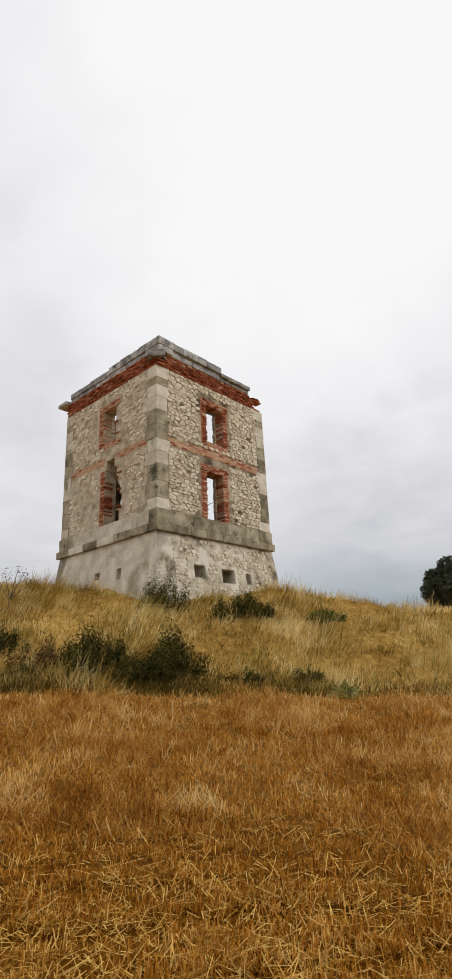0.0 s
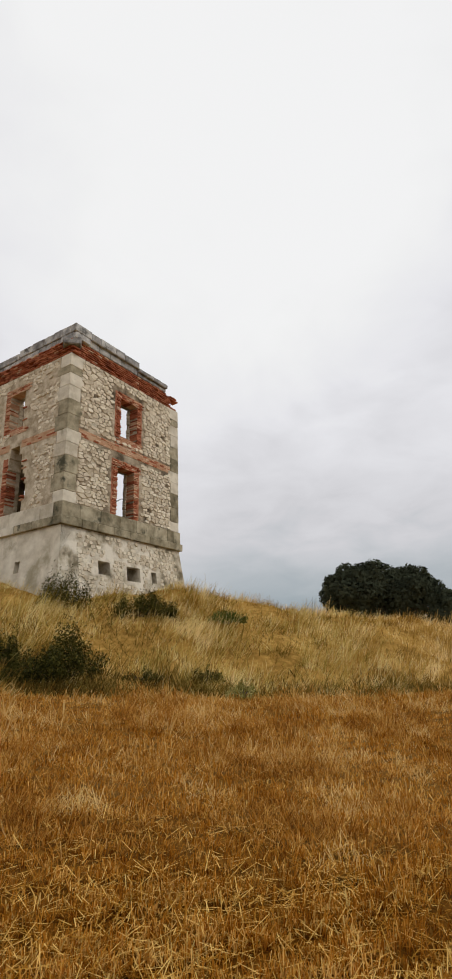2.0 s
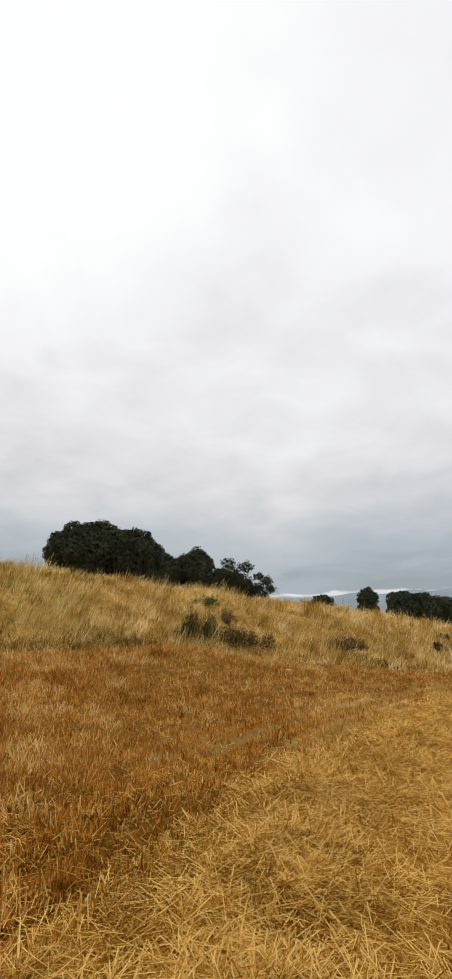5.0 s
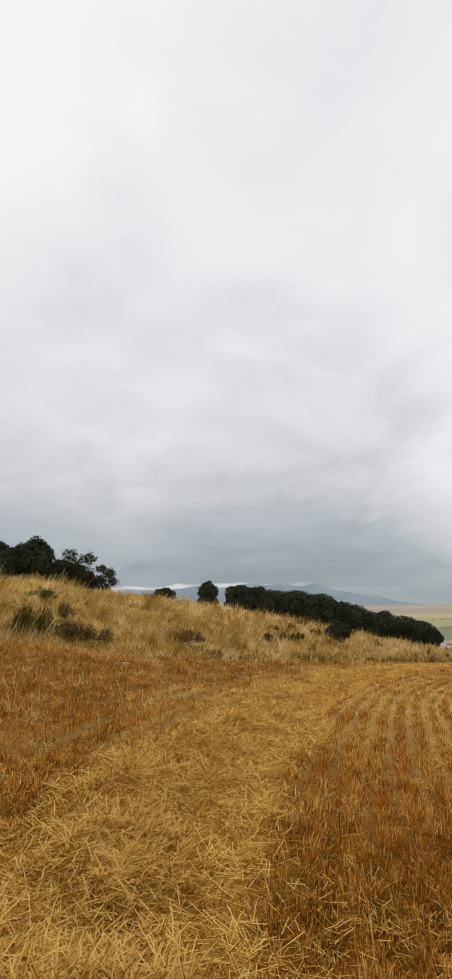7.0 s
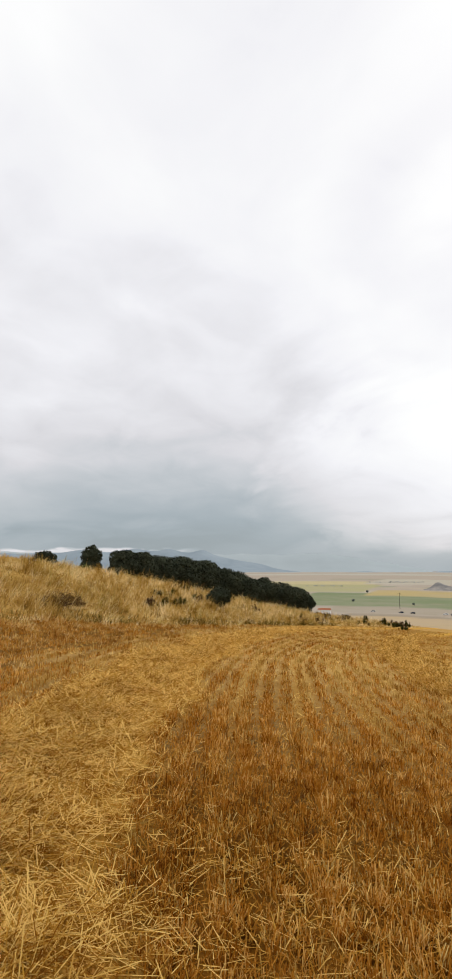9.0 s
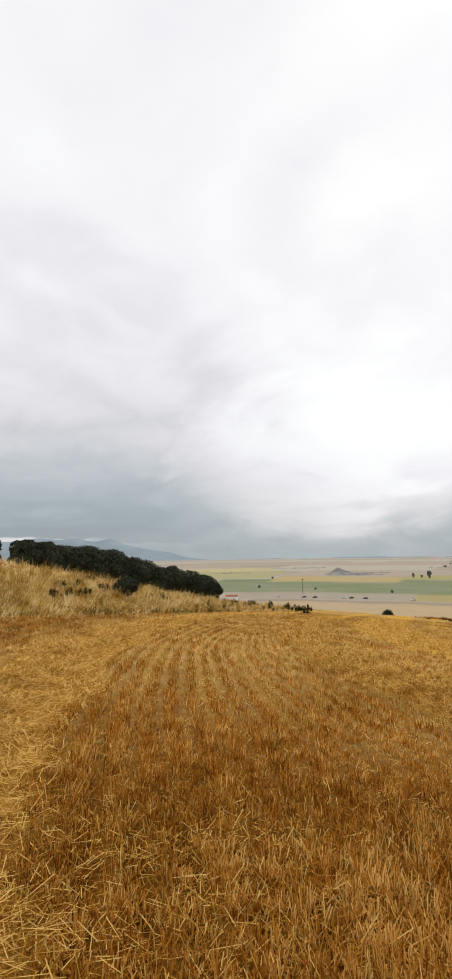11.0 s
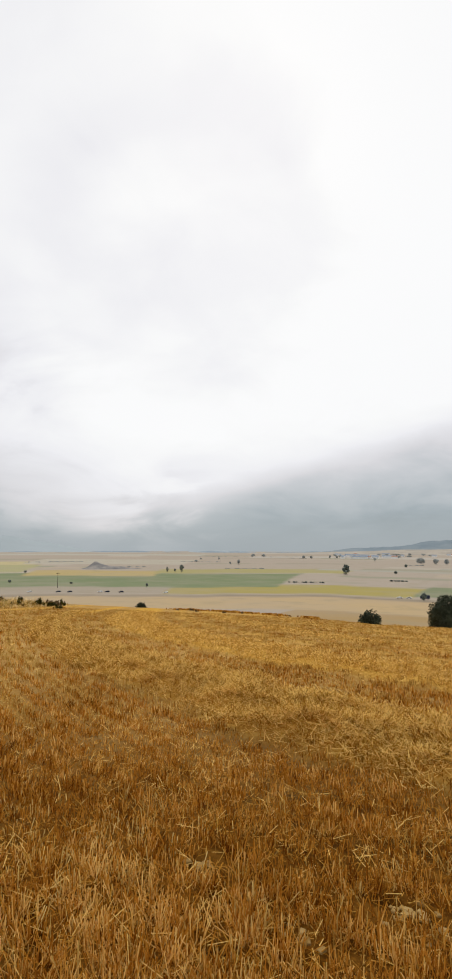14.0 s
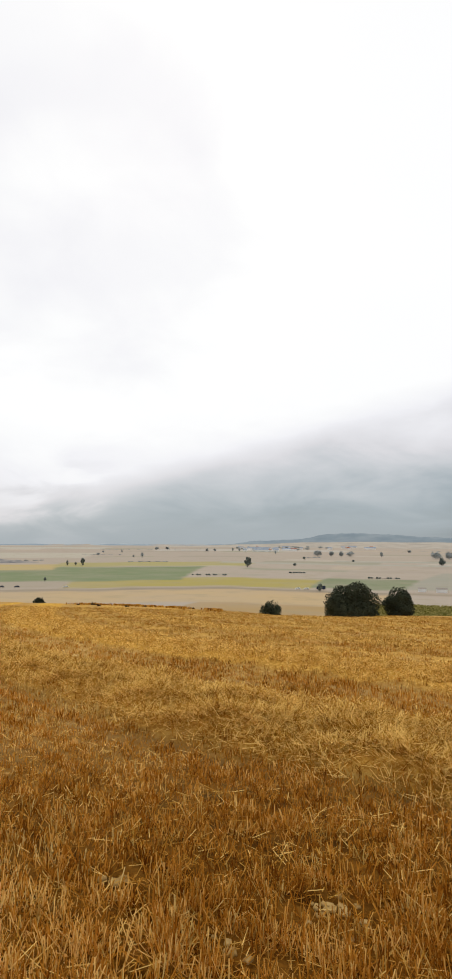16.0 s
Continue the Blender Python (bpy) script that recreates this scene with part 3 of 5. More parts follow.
def build_hills():
    """Ranges that close the plain, haze put into the hills' colours, one mesh each."""
    for name, dist, base in (("mountain_range", 4600, 0), ("foothill_range", 4300, 1), ("wooded_hill", 4200, 2), ("sloping_fields", 3650, 3)):
        az = np.radians(np.arange(-60, 300, 0.4))
        d = np.degrees(az)
        if base == 2:
            el = np.interp(d, [60, 112, 114, 116, 120, 121.5, 123, 125, 128, 131, 133, 136, 140, 145, 150], [-0.62, -0.55, -0.3, -0.05, 0.1, 0.3, 0.64, 0.78, 0.74, 0.58, 0.42, 0.3, 0.3, 0.2, -0.3]) + 0.02 * np.sin(1.7 * d) + 0.02 * np.sin(5.3 * d)
        elif base == 3:
            el = np.interp(d, [105, 112, 117, 121, 126, 134, 142, 152], [-0.62, -0.52, -0.36, -0.2, -0.1, -0.12, -0.2, -0.62]) + 0.02 * np.sin(0.9 * d)
        elif base:
            el = -0.5 + 0.05 * np.sin(0.63 * d) + 0.03 * np.sin(1.7 * d) + 1.85 * ease(40, 46, d) * (1 - ease(64, 77, d)) + 0.55 * np.exp(-((d - 58.3) / 1.8) ** 2) + 0.3 * np.exp(-((d - 53.5) / 2) ** 2) + 0.45 * np.exp(-((d - 61.9) / 1.2) ** 2) + 0.5 * np.exp(-((d - 65.5) / 1.0) ** 2)
        else:
            el = 1.35 + 0.1 * np.sin(0.33 * d) + 0.07 * np.sin(0.8 * d + 2) + 0.05 * np.sin(2.1 * d) + 0.35 * np.exp(-((d - 58.3) / 3) ** 2) - 1.9 * ease(76, 92, d)
        top = 1.6 + dist * np.tan(np.radians(np.maximum(el, -0.62)))
        verts, faces = [], []
        for k, (rad, h) in enumerate(((dist - 500, 0.0), (dist - 200, 0.55), (dist, 1.0), (dist + 250, 0.7))):
            zz = PLAIN - 4 + (top - PLAIN + 4) * h
            verts += np.stack([rad * np.sin(az), rad * np.cos(az), zz], 1).tolist()
        n = len(az)
        faces = [(k * n + i, k * n + i + 1, (k + 1) * n + i + 1, (k + 1) * n + i) for k in range(3) for i in range(n - 1)]
        me = bpy.data.meshes.new(name)
        me.from_pydata(verts, [], faces)
        me.polygons.foreach_set("use_smooth", np.ones(len(me.polygons), bool))
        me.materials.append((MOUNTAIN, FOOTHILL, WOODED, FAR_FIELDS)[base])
        tagged(new(name, me), "pale far fields rising to the hills" if base == 3 else "hills closing the plain, blue-grey haze in their colour", "fields" if base == 3 else "hills", kind="structure")


build_hills()

# ---- building blocks ----
def mesh_of(bm, name, mat, smooth_faces=False):
    me = bpy.data.meshes.new(name)
    bm.to_mesh(me)
    bm.free()
    me.materials.append(mat)
    if smooth_faces:
        me.polygons.foreach_set("use_smooth", np.ones(len(me.polygons), bool))
    return me


def part(name, bm, mat, parent, label="", smooth_faces=False):
    me = bm if isinstance(bm, bpy.types.Mesh) else mesh_of(bm, name, mat, smooth_faces)
    ob = new(name, me)
    ob.parent = parent
    if label:
        tagged(ob, label)
    return ob


def box(bm, x0, x1, y0, y1, z0, z1):
    v = [bm.verts.new(p) for p in ((x0, y0, z0), (x1, y0, z0), (x1, y1, z0), (x0, y1, z0), (x0, y0, z1), (x1, y0, z1), (x1, y1, z1), (x0, y1, z1))]
    for f in ((0, 3, 2, 1), (4, 5, 6, 7), (0, 1, 5, 4), (1, 2, 6, 5), (2, 3, 7, 6), (3, 0, 4, 7)):
        bm.faces.new([v[i] for i in f])
    return v


def rough_block(dx, dy, dz, seed, wear=0.025, cuts=2):
    """A worn stone block centred on its base, with broken arrises."""
    bm = bmesh.new()
    box(bm, -dx / 2, dx / 2, -dy / 2, dy / 2, 0, dz)
    bmesh.ops.bevel(bm, geom=bm.edges[:], offset=min(wear, dz * 0.2), segments=1, affect="EDGES")
    bmesh.ops.subdivide_edges(bm, edges=[e for e in bm.edges if e.calc_length() > 0.2], cuts=cuts, use_grid_fill=True)
    for v in bm.verts:
        n = noise.noise_vector(v.co * 3.1 + Vector((seed * 7.3, seed * 1.7, 0)))
        v.co += Vector((n.x, n.y, n.z)) * wear * 0.9
    return bm


def limb(bm, a, b, r0, r1, sides=6):
    a, b = Vector(a), Vector(b)
    q = (b - a).to_track_quat("Z", "Y")
    rings = [[bm.verts.new(p + q @ Vector((r * math.cos(2 * math.pi * i / sides), r * math.sin(2 * math.pi * i / sides), 0))) for i in range(sides)] for p, r in ((a, r0), ((a + b) / 2 + Vector((0, 0, 0.06)), (r0 + r1) / 2), (b, r1))]
    for u, v in zip(rings, rings[1:]):
        for i in range(sides):
            bm.faces.new((u[i], u[(i + 1) % sides], v[(i + 1) % sides], v[i]))


# ---- the tower ----
TC, TURN, HALF = Vector((-2.13, 25.10, 0)), 45.6, 3.5
tower = tagged(new("tower"), "ruined square stone watchtower with red brick trim on a grassy ridge", "tower")
tower.matrix_world = pose(TC.x, TC.y, float(ground_z(TC.x, TC.y)), 0, 0, TURN)
TZ = float(ground_z(TC.x, TC.y))


def side(k, half):
    """From (along the wall from its left end seen from outside, depth inward, absolute height) to the tower's own space."""
    return Matrix.Rotation(radians(90 * k), 4, "Z") @ Matrix.Translation((-half, -half, -TZ))


def wall_mesh(length, z0, z1, thick, openings, start=0.0, lean=0.0, top=None):
    """A wall with thickness and real openings, cut into a grid at their edges; lean: how far its outer face flares at z0; top(s): its broken crown."""
    xs = sorted({start, length - start, *[v for o in openings for v in o[:2]], *([start + 0.35 * i for i in range(int((length - 2 * start) / 0.35))] if top else [])})
    zs = sorted({z0, z1, *[v for o in openings for v in o[2:]]})
    bm = bmesh.new()
    for a, b in zip(xs, xs[1:]):
        for c, d in zip(zs, zs[1:]):
            mx, mz = (a + b) / 2, (c + d) / 2
            if any(o[0] < mx < o[1] and o[2] < mz < o[3] for o in openings):
                continue
            hi = min(d, top(mx)) if top else d
            if hi <= c + 0.004:
                continue
            v = box(bm, a, b, 0, thick, c, hi)
            for w in v:
                if w.co.y < thick / 2:
                    w.co.y -= lean * (z1 - w.co.z) / (z1 - z0)
    bmesh.ops.remove_doubles(bm, verts=bm.verts[:], dist=1e-4)
    bm.verts.index_update()
    seen = {}
    for f in bm.faces:
        seen.setdefault(frozenset(v.index for v in f.verts), []).append(f)
    bmesh.ops.delete(bm, geom=[f for fs in seen.values() if len(fs) > 1 for f in fs], context="FACES_ONLY")
    return bm


def cells(x0, x1, z0, z1, w, h, holes, seed):
    """Irregular stones that fill a rectangle: the cells round scattered centres."""
    g = random.Random(seed)
    pts = []
    rows = max(1, round((z1 - z0) / h))
    for j in range(rows):
        n = max(1, round((x1 - x0) / w))
        for i in range(n):
            if g.random() < 0.12:
                continue
            pts.append((x0 + (i + 0.5 + 0.5 * (j % 2) - 0.25 + g.uniform(-0.36, 0.36)) * (x1 - x0) / n, z0 + (j + 0.5 + g.uniform(-0.13, 0.13)) * (z1 - z0) / rows))
    out = []
    for k, (px, pz) in enumerate(pts):
        poly = [(x0, z0), (x1, z0), (x1, z1), (x0, z1)]
        for q, (qx, qz) in enumerate(pts):
            if q == k or abs(qx - px) > 3 * w or abs(qz - pz) > 3 * h:
                continue
            mx, mz, nx, nz = (px + qx) / 2, (pz + qz) / 2, qx - px, qz - pz
            new_poly = []
            for (ax, az_), (bx, bz) in zip(poly, poly[1:] + poly[:1]):
                da, db = (ax - mx) * nx + 3.2 * (az_ - mz) * nz, (bx - mx) * nx + 3.2 * (bz - mz) * nz
                if da <= 0:
                    new_poly.append((ax, az_))
                if (da < 0 < db) or (db < 0 < da):
                    f = da / (da - db)
                    new_poly.append((ax + f * (bx - ax), az_ + f * (bz - az_)))
            poly = new_poly
            if len(poly) < 3:
                break
        if len(poly) < 3 or any(a < x < b and c < z < d for a, b, c, d in holes for x, z in poly + [(px, pz)]):
            continue
        out.append(poly)
    return out


def stone_mesh(poly, proud, gap, g, lean_at=lambda z: 0.0):
    """One rubble stone: a rounded, bulging lump with the given outline."""
    cx, cz = sum(p[0] for p in poly) / len(poly), sum(p[1] for p in poly) / len(poly)
    size = max(max(abs(p[0] - cx), abs(p[1] - cz)) for p in poly)
    # round the outline off
    pts = []
    for (ax, az_), (bx, bz) in zip(poly, poly[1:] + poly[:1]):
        for f in (0.2, 0.8):
            pts.append((ax + f * (bx - ax), az_ + f * (bz - az_)))
    k = max(0.6, 1 - gap / size)
    tip, tilt = g.uniform(-0.14, 0.14), g.uniform(-0.2, 0.08)
    pts = [(x + g.uniform(-0.012, 0.012), z + g.uniform(-0.012, 0.012)) for x, z in pts]
    bm = bmesh.new()
    rings = []
    for shrink, out in ((k, -0.02), (k * 0.97, proud * 0.55), (k * 0.84, proud)):
        rings.append([bm.verts.new(((x - cx) * shrink, -out - lean_at(cz) + ((x - cx) * tip + (z - cz) * tilt) * (out > 0), (z - cz) * shrink)) for x, z in pts])
    for a, b in zip(rings, rings[1:]):
        for i in range(len(a)):
            j = (i + 1) % len(a)
            bm.faces.new((a[i], a[j], b[j], b[i]))
    bm.faces.new(rings[-1])
    return bm, cx, cz


# right-hand and left-hand visible fronts, then the two rear walls with what has fallen from them
OPENINGS = {
    0: [(2.8, 3.86, 7.65, 9.85), (2.9, 3.98, 11.3, 13.12)],
    3: [(3.4, 4.5, 7.65, 8.15), (3.4, 4.44, 9.3, 9.7), (3.5, 4.12, 10.2, 10.62), (3.2, 4.18, 11.52, 13.2), (3.4, 4.68, 8.15, 8.85), (3.4, 4.56, 8.85, 9.3), (3.44, 4.3, 9.7, 10.2)],
    1: [(2.3, 4.7, 8.3, 14.05)],
    2: [(3.1, 4.1, 8.6, 10.3)],
}
crowns = {1: lambda s: 14.0 - 0.5 * abs(math.sin(s * 2.3)), 2: lambda s: 14.65 - 0.25 * abs(math.sin(s * 1.7 + 1))}
for k in range(4):
    # joint shade and inner shade come with the wall colours
    wall = part("wall", wall_mesh(7.0, 7.6, 14.7 if k == 2 else 14.05, 0.62, OPENINGS[k], 0.0 if k % 2 == 0 else 0.62, top=crowns.get(k)), SHADED_MORTAR if k == 0 else MORTAR if k == 3 else SHADED_PLASTER, tower, "limestone rubble wall bedded in pale mortar")
    wall.matrix_local = side(k, HALF)
    if k in (1, 2):
        continue
    holes = [(a - 0.36, b + 0.36, c - 0.15, d + 0.42) for a, b, c, d in OPENINGS[k]] + [(0, 7, 10.5, 10.86)]
    g = random.Random(20 + k)
    rest = bmesh.new()
    for i, poly in enumerate(cells(0.6, 6.4, 7.68, 14.02, 0.255, 0.135, holes, 30 + k)):
        mx, mz = sum(p[0] for p in poly) / len(poly), sum(p[1] for p in poly) / len(poly)
        # plaster still covers most of the one front, in patches
        if g.random() < (0.14 if k == 3 else 0.06) or (k == 3 and noise.noise(Vector((mx * 0.8, mz * 0.7, 3.3))) + 0.3 * noise.noise(Vector((mx * 3, mz * 3, 1))) > 0.26):
            continue
        proud, gap = (g.uniform(0.012, 0.07), g.uniform(0.005, 0.022)) if k == 0 else (g.choice((0.004, 0.012, 0.025, 0.05)), g.uniform(0.006, 0.03))
        bm, cx, cz = stone_mesh(poly, proud, gap, g)
        if i < 300:
            part("rubble_stone", bm, RUBBLE, wall).location = (cx, 0, cz)
        else:
            bmesh.ops.translate(bm, verts=bm.verts, vec=(cx, 0, cz))
            piece = bpy.data.meshes.new("piece")
            bm.to_mesh(piece)
            rest.from_mesh(piece)
            bpy.data.meshes.remove(piece)
            bm.free()
    tagged(part("rubble_rest", rest, RUBBLE_REST, wall, "upper courses of limestone rubble"), kind="stuff")

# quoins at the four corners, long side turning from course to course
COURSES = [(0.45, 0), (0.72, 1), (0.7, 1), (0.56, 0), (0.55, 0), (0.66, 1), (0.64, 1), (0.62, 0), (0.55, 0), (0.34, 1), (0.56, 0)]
for k in range(4):
    z = 7.66
    for i, (h, dark) in enumerate(COURSES):
        h *= 6.38 / sum(c[0] for c in COURSES)
        a, b = ((0.74, 0.6), (0.6, 0.76))[(i + k) % 2]
        bm = rough_block(a, b, h - 0.008, 11 * k + i, 0.012, 1)
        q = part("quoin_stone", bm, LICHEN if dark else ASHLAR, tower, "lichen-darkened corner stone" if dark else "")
        q.matrix_local = side(k, HALF + 0.025) @ Matrix.Translation((a / 2, b / 2, z))
        z += h

# ledge of two courses round the tower, above the battered basement
for half, z, h, deep, seed in ((3.66, 6.74, 0.33, 0.5, 3), (3.58, 7.08, 0.57, 0.5, 9)):
    for k in range(4):
        g, s = random.Random(seed * 10 + k), 0.0
        while s < 2 * half - deep - 0.05:
            w = min(g.uniform(0.8, 1.25), 2 * half - deep - s)
            if 2 * half - deep - s - w < 0.4:
                w = 2 * half - deep - s
            bm = rough_block(w - 0.012, deep, h - 0.008, seed + s * 3 + k * 50, 0.016, 1)
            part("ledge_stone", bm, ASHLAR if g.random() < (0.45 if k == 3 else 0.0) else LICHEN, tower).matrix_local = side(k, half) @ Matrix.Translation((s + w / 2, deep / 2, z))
            s += w

BASE_HOLES = {
    0: [(1.78, 2.42, 5.05, 5.58), (3.37, 4.18, 4.95, 5.55), (4.9, 5.24, 5.0, 5.48)],
    3: [(3.1, 3.5, 5.3, 5.6), (4.68, 4.99, 5.12, 5.58)],
    1: [], 2: [],
}
for k in range(4):
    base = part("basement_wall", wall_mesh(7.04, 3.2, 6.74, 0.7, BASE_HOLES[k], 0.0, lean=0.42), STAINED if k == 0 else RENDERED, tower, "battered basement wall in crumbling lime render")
    base.matrix_local = side(k, 3.52)
    flare = lambda z: 0.42 * (6.74 - z) / 3.54
    # the outer faces of neighbouring walls meet along the flared corners
    for v in base.data.vertices:
        if v.co.y < 0.3:
            f = flare(v.co.z)
            v.co.x += -f if v.co.x < 0.01 else f if v.co.x > 7.03 else 0
    if k == 0:
        g = random.Random(77)
        holes = [(a - 0.06, b + 0.06, c - 0.06, d + 0.06) for a, b, c, d in BASE_HOLES[k]]
        for poly in cells(0.7, 6.7, 4.3, 6.66, 0.22, 0.16, holes, 78):
            cz = sum(p[1] for p in poly) / len(poly)
            if g.random() < 0.26 + 0.2 * (cz > 6.2):
                continue
            bm, cx, cz = stone_mesh(poly, g.uniform(0.015, 0.06), g.uniform(0.008, 0.035), g, flare)
            part("rubble_stone", bm, RUBBLE, base).location = (cx, 0, cz)

# inside: rubble floor
bm = bmesh.new()
box(bm, -2.9, 2.9, -2.9, 2.9, 7.0 - TZ, 7.5 - TZ)
part("floor_slab", bm, MORTAR, tower, "bare rubble floor inside the shell")


# unseen slab, added to keep daylight out of the lower room
bm = bmesh.new()
box(bm, -2.88, 0.85, -2.88, 2.88, 10.45 - TZ, 10.7 - TZ)
part("upper_floor", bm, MORTAR, tower, "remnant of a broken upper floor, added to block light")


# ---- brickwork ----
BRICKS = []
for i in range(6):
    bm = bmesh.new()
    box(bm, -0.5, 0.5, -0.5, 0.5, 0, 1)
    g = random.Random(90 + i)
    for v in bm.verts:
        v.co += Vector((g.uniform(-0.05, 0.05), g.uniform(-0.08, 0.08), g.uniform(-0.08, 0.08)))
    BRICKS.append(bm)
BRICK_MESH = [mesh_of(b.copy(), "brick", BRICK) for b in BRICKS]
PALE_MESH = [mesh_of(b, "brick", PALE_BRICK) for b in BRICKS]


def brick(parent, x, y, z, dx, dy, dz, g, pale=0.0, tilt=0.0):
    """A brick whose outer face stands at depth y; shares one of six worn shapes."""
    ob = new("brick", g.choice(PALE_MESH if g.random() < pale else BRICK_MESH))
    ob.parent = parent
    ob.matrix_local = Matrix.Translation((x, y + dy / 2, z)) @ Matrix.Rotation(tilt + g.uniform(-0.02, 0.02), 4, "Y") @ Matrix.Diagonal((dx, dy, dz, 1))
    return ob


def surround(k, o, seed, missing=0.06, pale=0.3, apron=0.0, lost=0.0, lintel=5):
    """Brick jambs, a flat lintel of several courses, and where asked an apron under the sill."""
    g = random.Random(seed)
    frame_ = part("brick_surround", backing(o, apron, lost, lintel), BRICK_BED, tower, "broken red brick window surround")
    frame_.matrix_local = side(k, HALF)
    a, b, c, d = o
    n = int((d - c) / 0.078)
    for i in range(n):
        z = c + i * (d - c) / n
        w = 0.28 if i % 2 else 0.21
        for left in (True, False):
            if g.random() < (missing if left else max(missing, lost)):
                continue
            bite = g.uniform(0.0, 0.07) * (g.random() < 0.5)
            x = a - w / 2 + 0.03 - bite if left else b + w / 2 - 0.03 + bite
            brick(frame_, x, -0.04 + g.uniform(-0.008, 0.02), z, w, 0.45, 0.069, g, pale)
    for j in range(lintel):
        s = a - 0.3 + 0.13 * (j % 2)
        while s < b + 0.2:
            if g.random() > missing:
                brick(frame_, s + 0.125, -0.035 + g.uniform(-0.01, 0.02), d - 0.02 + j * 0.078, 0.245, 0.4, 0.069, g, pale + 0.1)
            s += 0.258
    if apron:
        for j in range(int(apron / 0.078)):
            s = a - 0.3 + 0.13 * (j % 2)
            while s < b + 0.2:
                if g.random() > 0.12:
                    brick(frame_, s + 0.125, -0.02 + g.uniform(-0.01, 0.015), c - apron + j * 0.078, 0.245, 0.15, 0.069, g, 0.8)
                s += 0.258


def backing(o, apron=0.0, lost=0.0, lintel=5):
    """The mortar bed that the jamb bricks are set in, 5 mm proud of the wall."""
    a, b, c, d = o
    bm = bmesh.new()
    box(bm, a - 0.33, a - 0.02, -0.006, 0.05, c - 0.1, d + 0.3)
    if not lost:
        box(bm, b + 0.02, b + 0.33, -0.006, 0.05, c - 0.1, d + 0.3)
    if lintel:
        box(bm, a - 0.02, b + 0.02, -0.006, 0.05, d + 0.02, d + 0.3)
    if apron:
        box(bm, a - 0.02, b + 0.02, -0.006, 0.05, c - apron, c - 0.01)
    return bm


for k, i, miss, pale, apron in ((0, 0, 0.06, 0.4, 0), (0, 1, 0.08, 0.2, 0.42), (3, 0, 0.05, 0.25, 0), (3, 3, 0.12, 0.75, 0.3)):
    o = OPENINGS[k][i]
    if (k, i) == (3, 0):
        o = (3.4, 4.4, 7.65, 9.9)
    surround(k, o, 40 + 3 * k + i, miss, pale, apron, 0.88 if k == 3 else 0.0, 0 if (k, i) == (3, 0) else 4)
    # a ragged edge of rubble and plaster inside each jamb
    a, b, c, d = OPENINGS[k][i]
    g = random.Random(300 + 10 * k + i)
    for left in (True, False) if (k, i) != (3, 0) else (True,):
        z = c
        while z < d - 0.1:
            h = g.uniform(0.12, 0.3)
            w = g.uniform(0.03, 0.12)
            stone = part("jamb_stone", rough_block(w, 0.2, min(h, d - z), z * 3 + left, 0.03, 1), MORTAR, tower)
            stone.matrix_local = side(k, HALF) @ Matrix.Translation((a + w / 2 - 0.02 if left else b - w / 2 + 0.02, 0.5, z))
            z += h

# the string course between the storeys
for k in (0, 3):
    bm = bmesh.new()
    for a, b in ((0.6, 6.4),) if k == 0 else ((0.6, 3.4), (4.2, 6.4)):
        box(bm, a, b, -0.008, 0.04, 10.5, 10.84)
    band = part("string_course", bm, TERRACOTTA, tower, "faded brick string course")
    band.matrix_local = side(k, HALF)
    g = random.Random(60 + k)
    for j in range(4):
        s = 0.6 + 0.13 * (j % 2)
        while s < 6.2:
            if g.random() > (0.3 if k == 0 else 0.72) and not (k == 3 and 3.2 < s < 4.1):
                brick(band, s + 0.13, -0.02 + g.uniform(-0.006, 0.01), 10.51 + j * 0.082, 0.25, 0.12, 0.07, g, 0.75)
            s += 0.266

# corbelled brick cornice and the stone cap on it
for k in (0, 3):
    ends = (0.05, 6.5) if k == 0 else (0.1, 6.95)
    bm = bmesh.new()
    box(bm, ends[0] + 0.1, ends[1] - 0.15, 0.05, 0.6, 14.05, 14.62)
    cornice = part("brick_cornice", bm, BRICK_BED, tower, "corbelled red brick cornice, crumbling at its end")
    cornice.matrix_local = side(k, HALF)
    g = random.Random(70 + k)
    for j in range(7):
        out = 0.02 + 0.024 * j
        s = -out + 0.13 * (j % 2) if k == 0 else 0.0 + 0.13 * (j % 2)
        stop = ends[1] + (g.uniform(-0.4, 0.25) if k == 0 else 0)
        while s < stop:
            if g.random() > 0.04:
                brick(cornice, s + 0.13, -out + g.uniform(-0.012, 0.012), 14.06 + j * 0.082, 0.25, 0.35, 0.07, g, 0.06)
            s += 0.266
for k, runs in ((0, [(-0.12, 3.78, 14.63, 0.66), (3.78, 5.85, 14.63, 0.38)]), (3, [(3.65, 7.32, 14.63, 0.68), (0.35, 3.62, 14.63, 0.58)])):
    g = random.Random(80 + k)
    for a, b, z, h in runs:
        for course, (hh, out) in enumerate(((h * 0.45, 0.2 if k == 0 else 0.08), (h * 0.55, 0.32 if k == 0 else 0.12))):
            s = a
            while s < b - 0.02:
                w = min(g.uniform(0.5, 0.95), b - s)
                if b - s - w < 0.25:
                    w = b - s
                bm = rough_block(w - 0.01, 0.8, hh * g.uniform(0.88, 1.04), s * 5 + k + course, 0.022, 1)
                part("cap_stone", bm, CAPSTONE, tower).matrix_local = side(k, HALF) @ Matrix.Translation((s + w / 2, 0.4 - out, z + course * h * 0.45))
                s += w
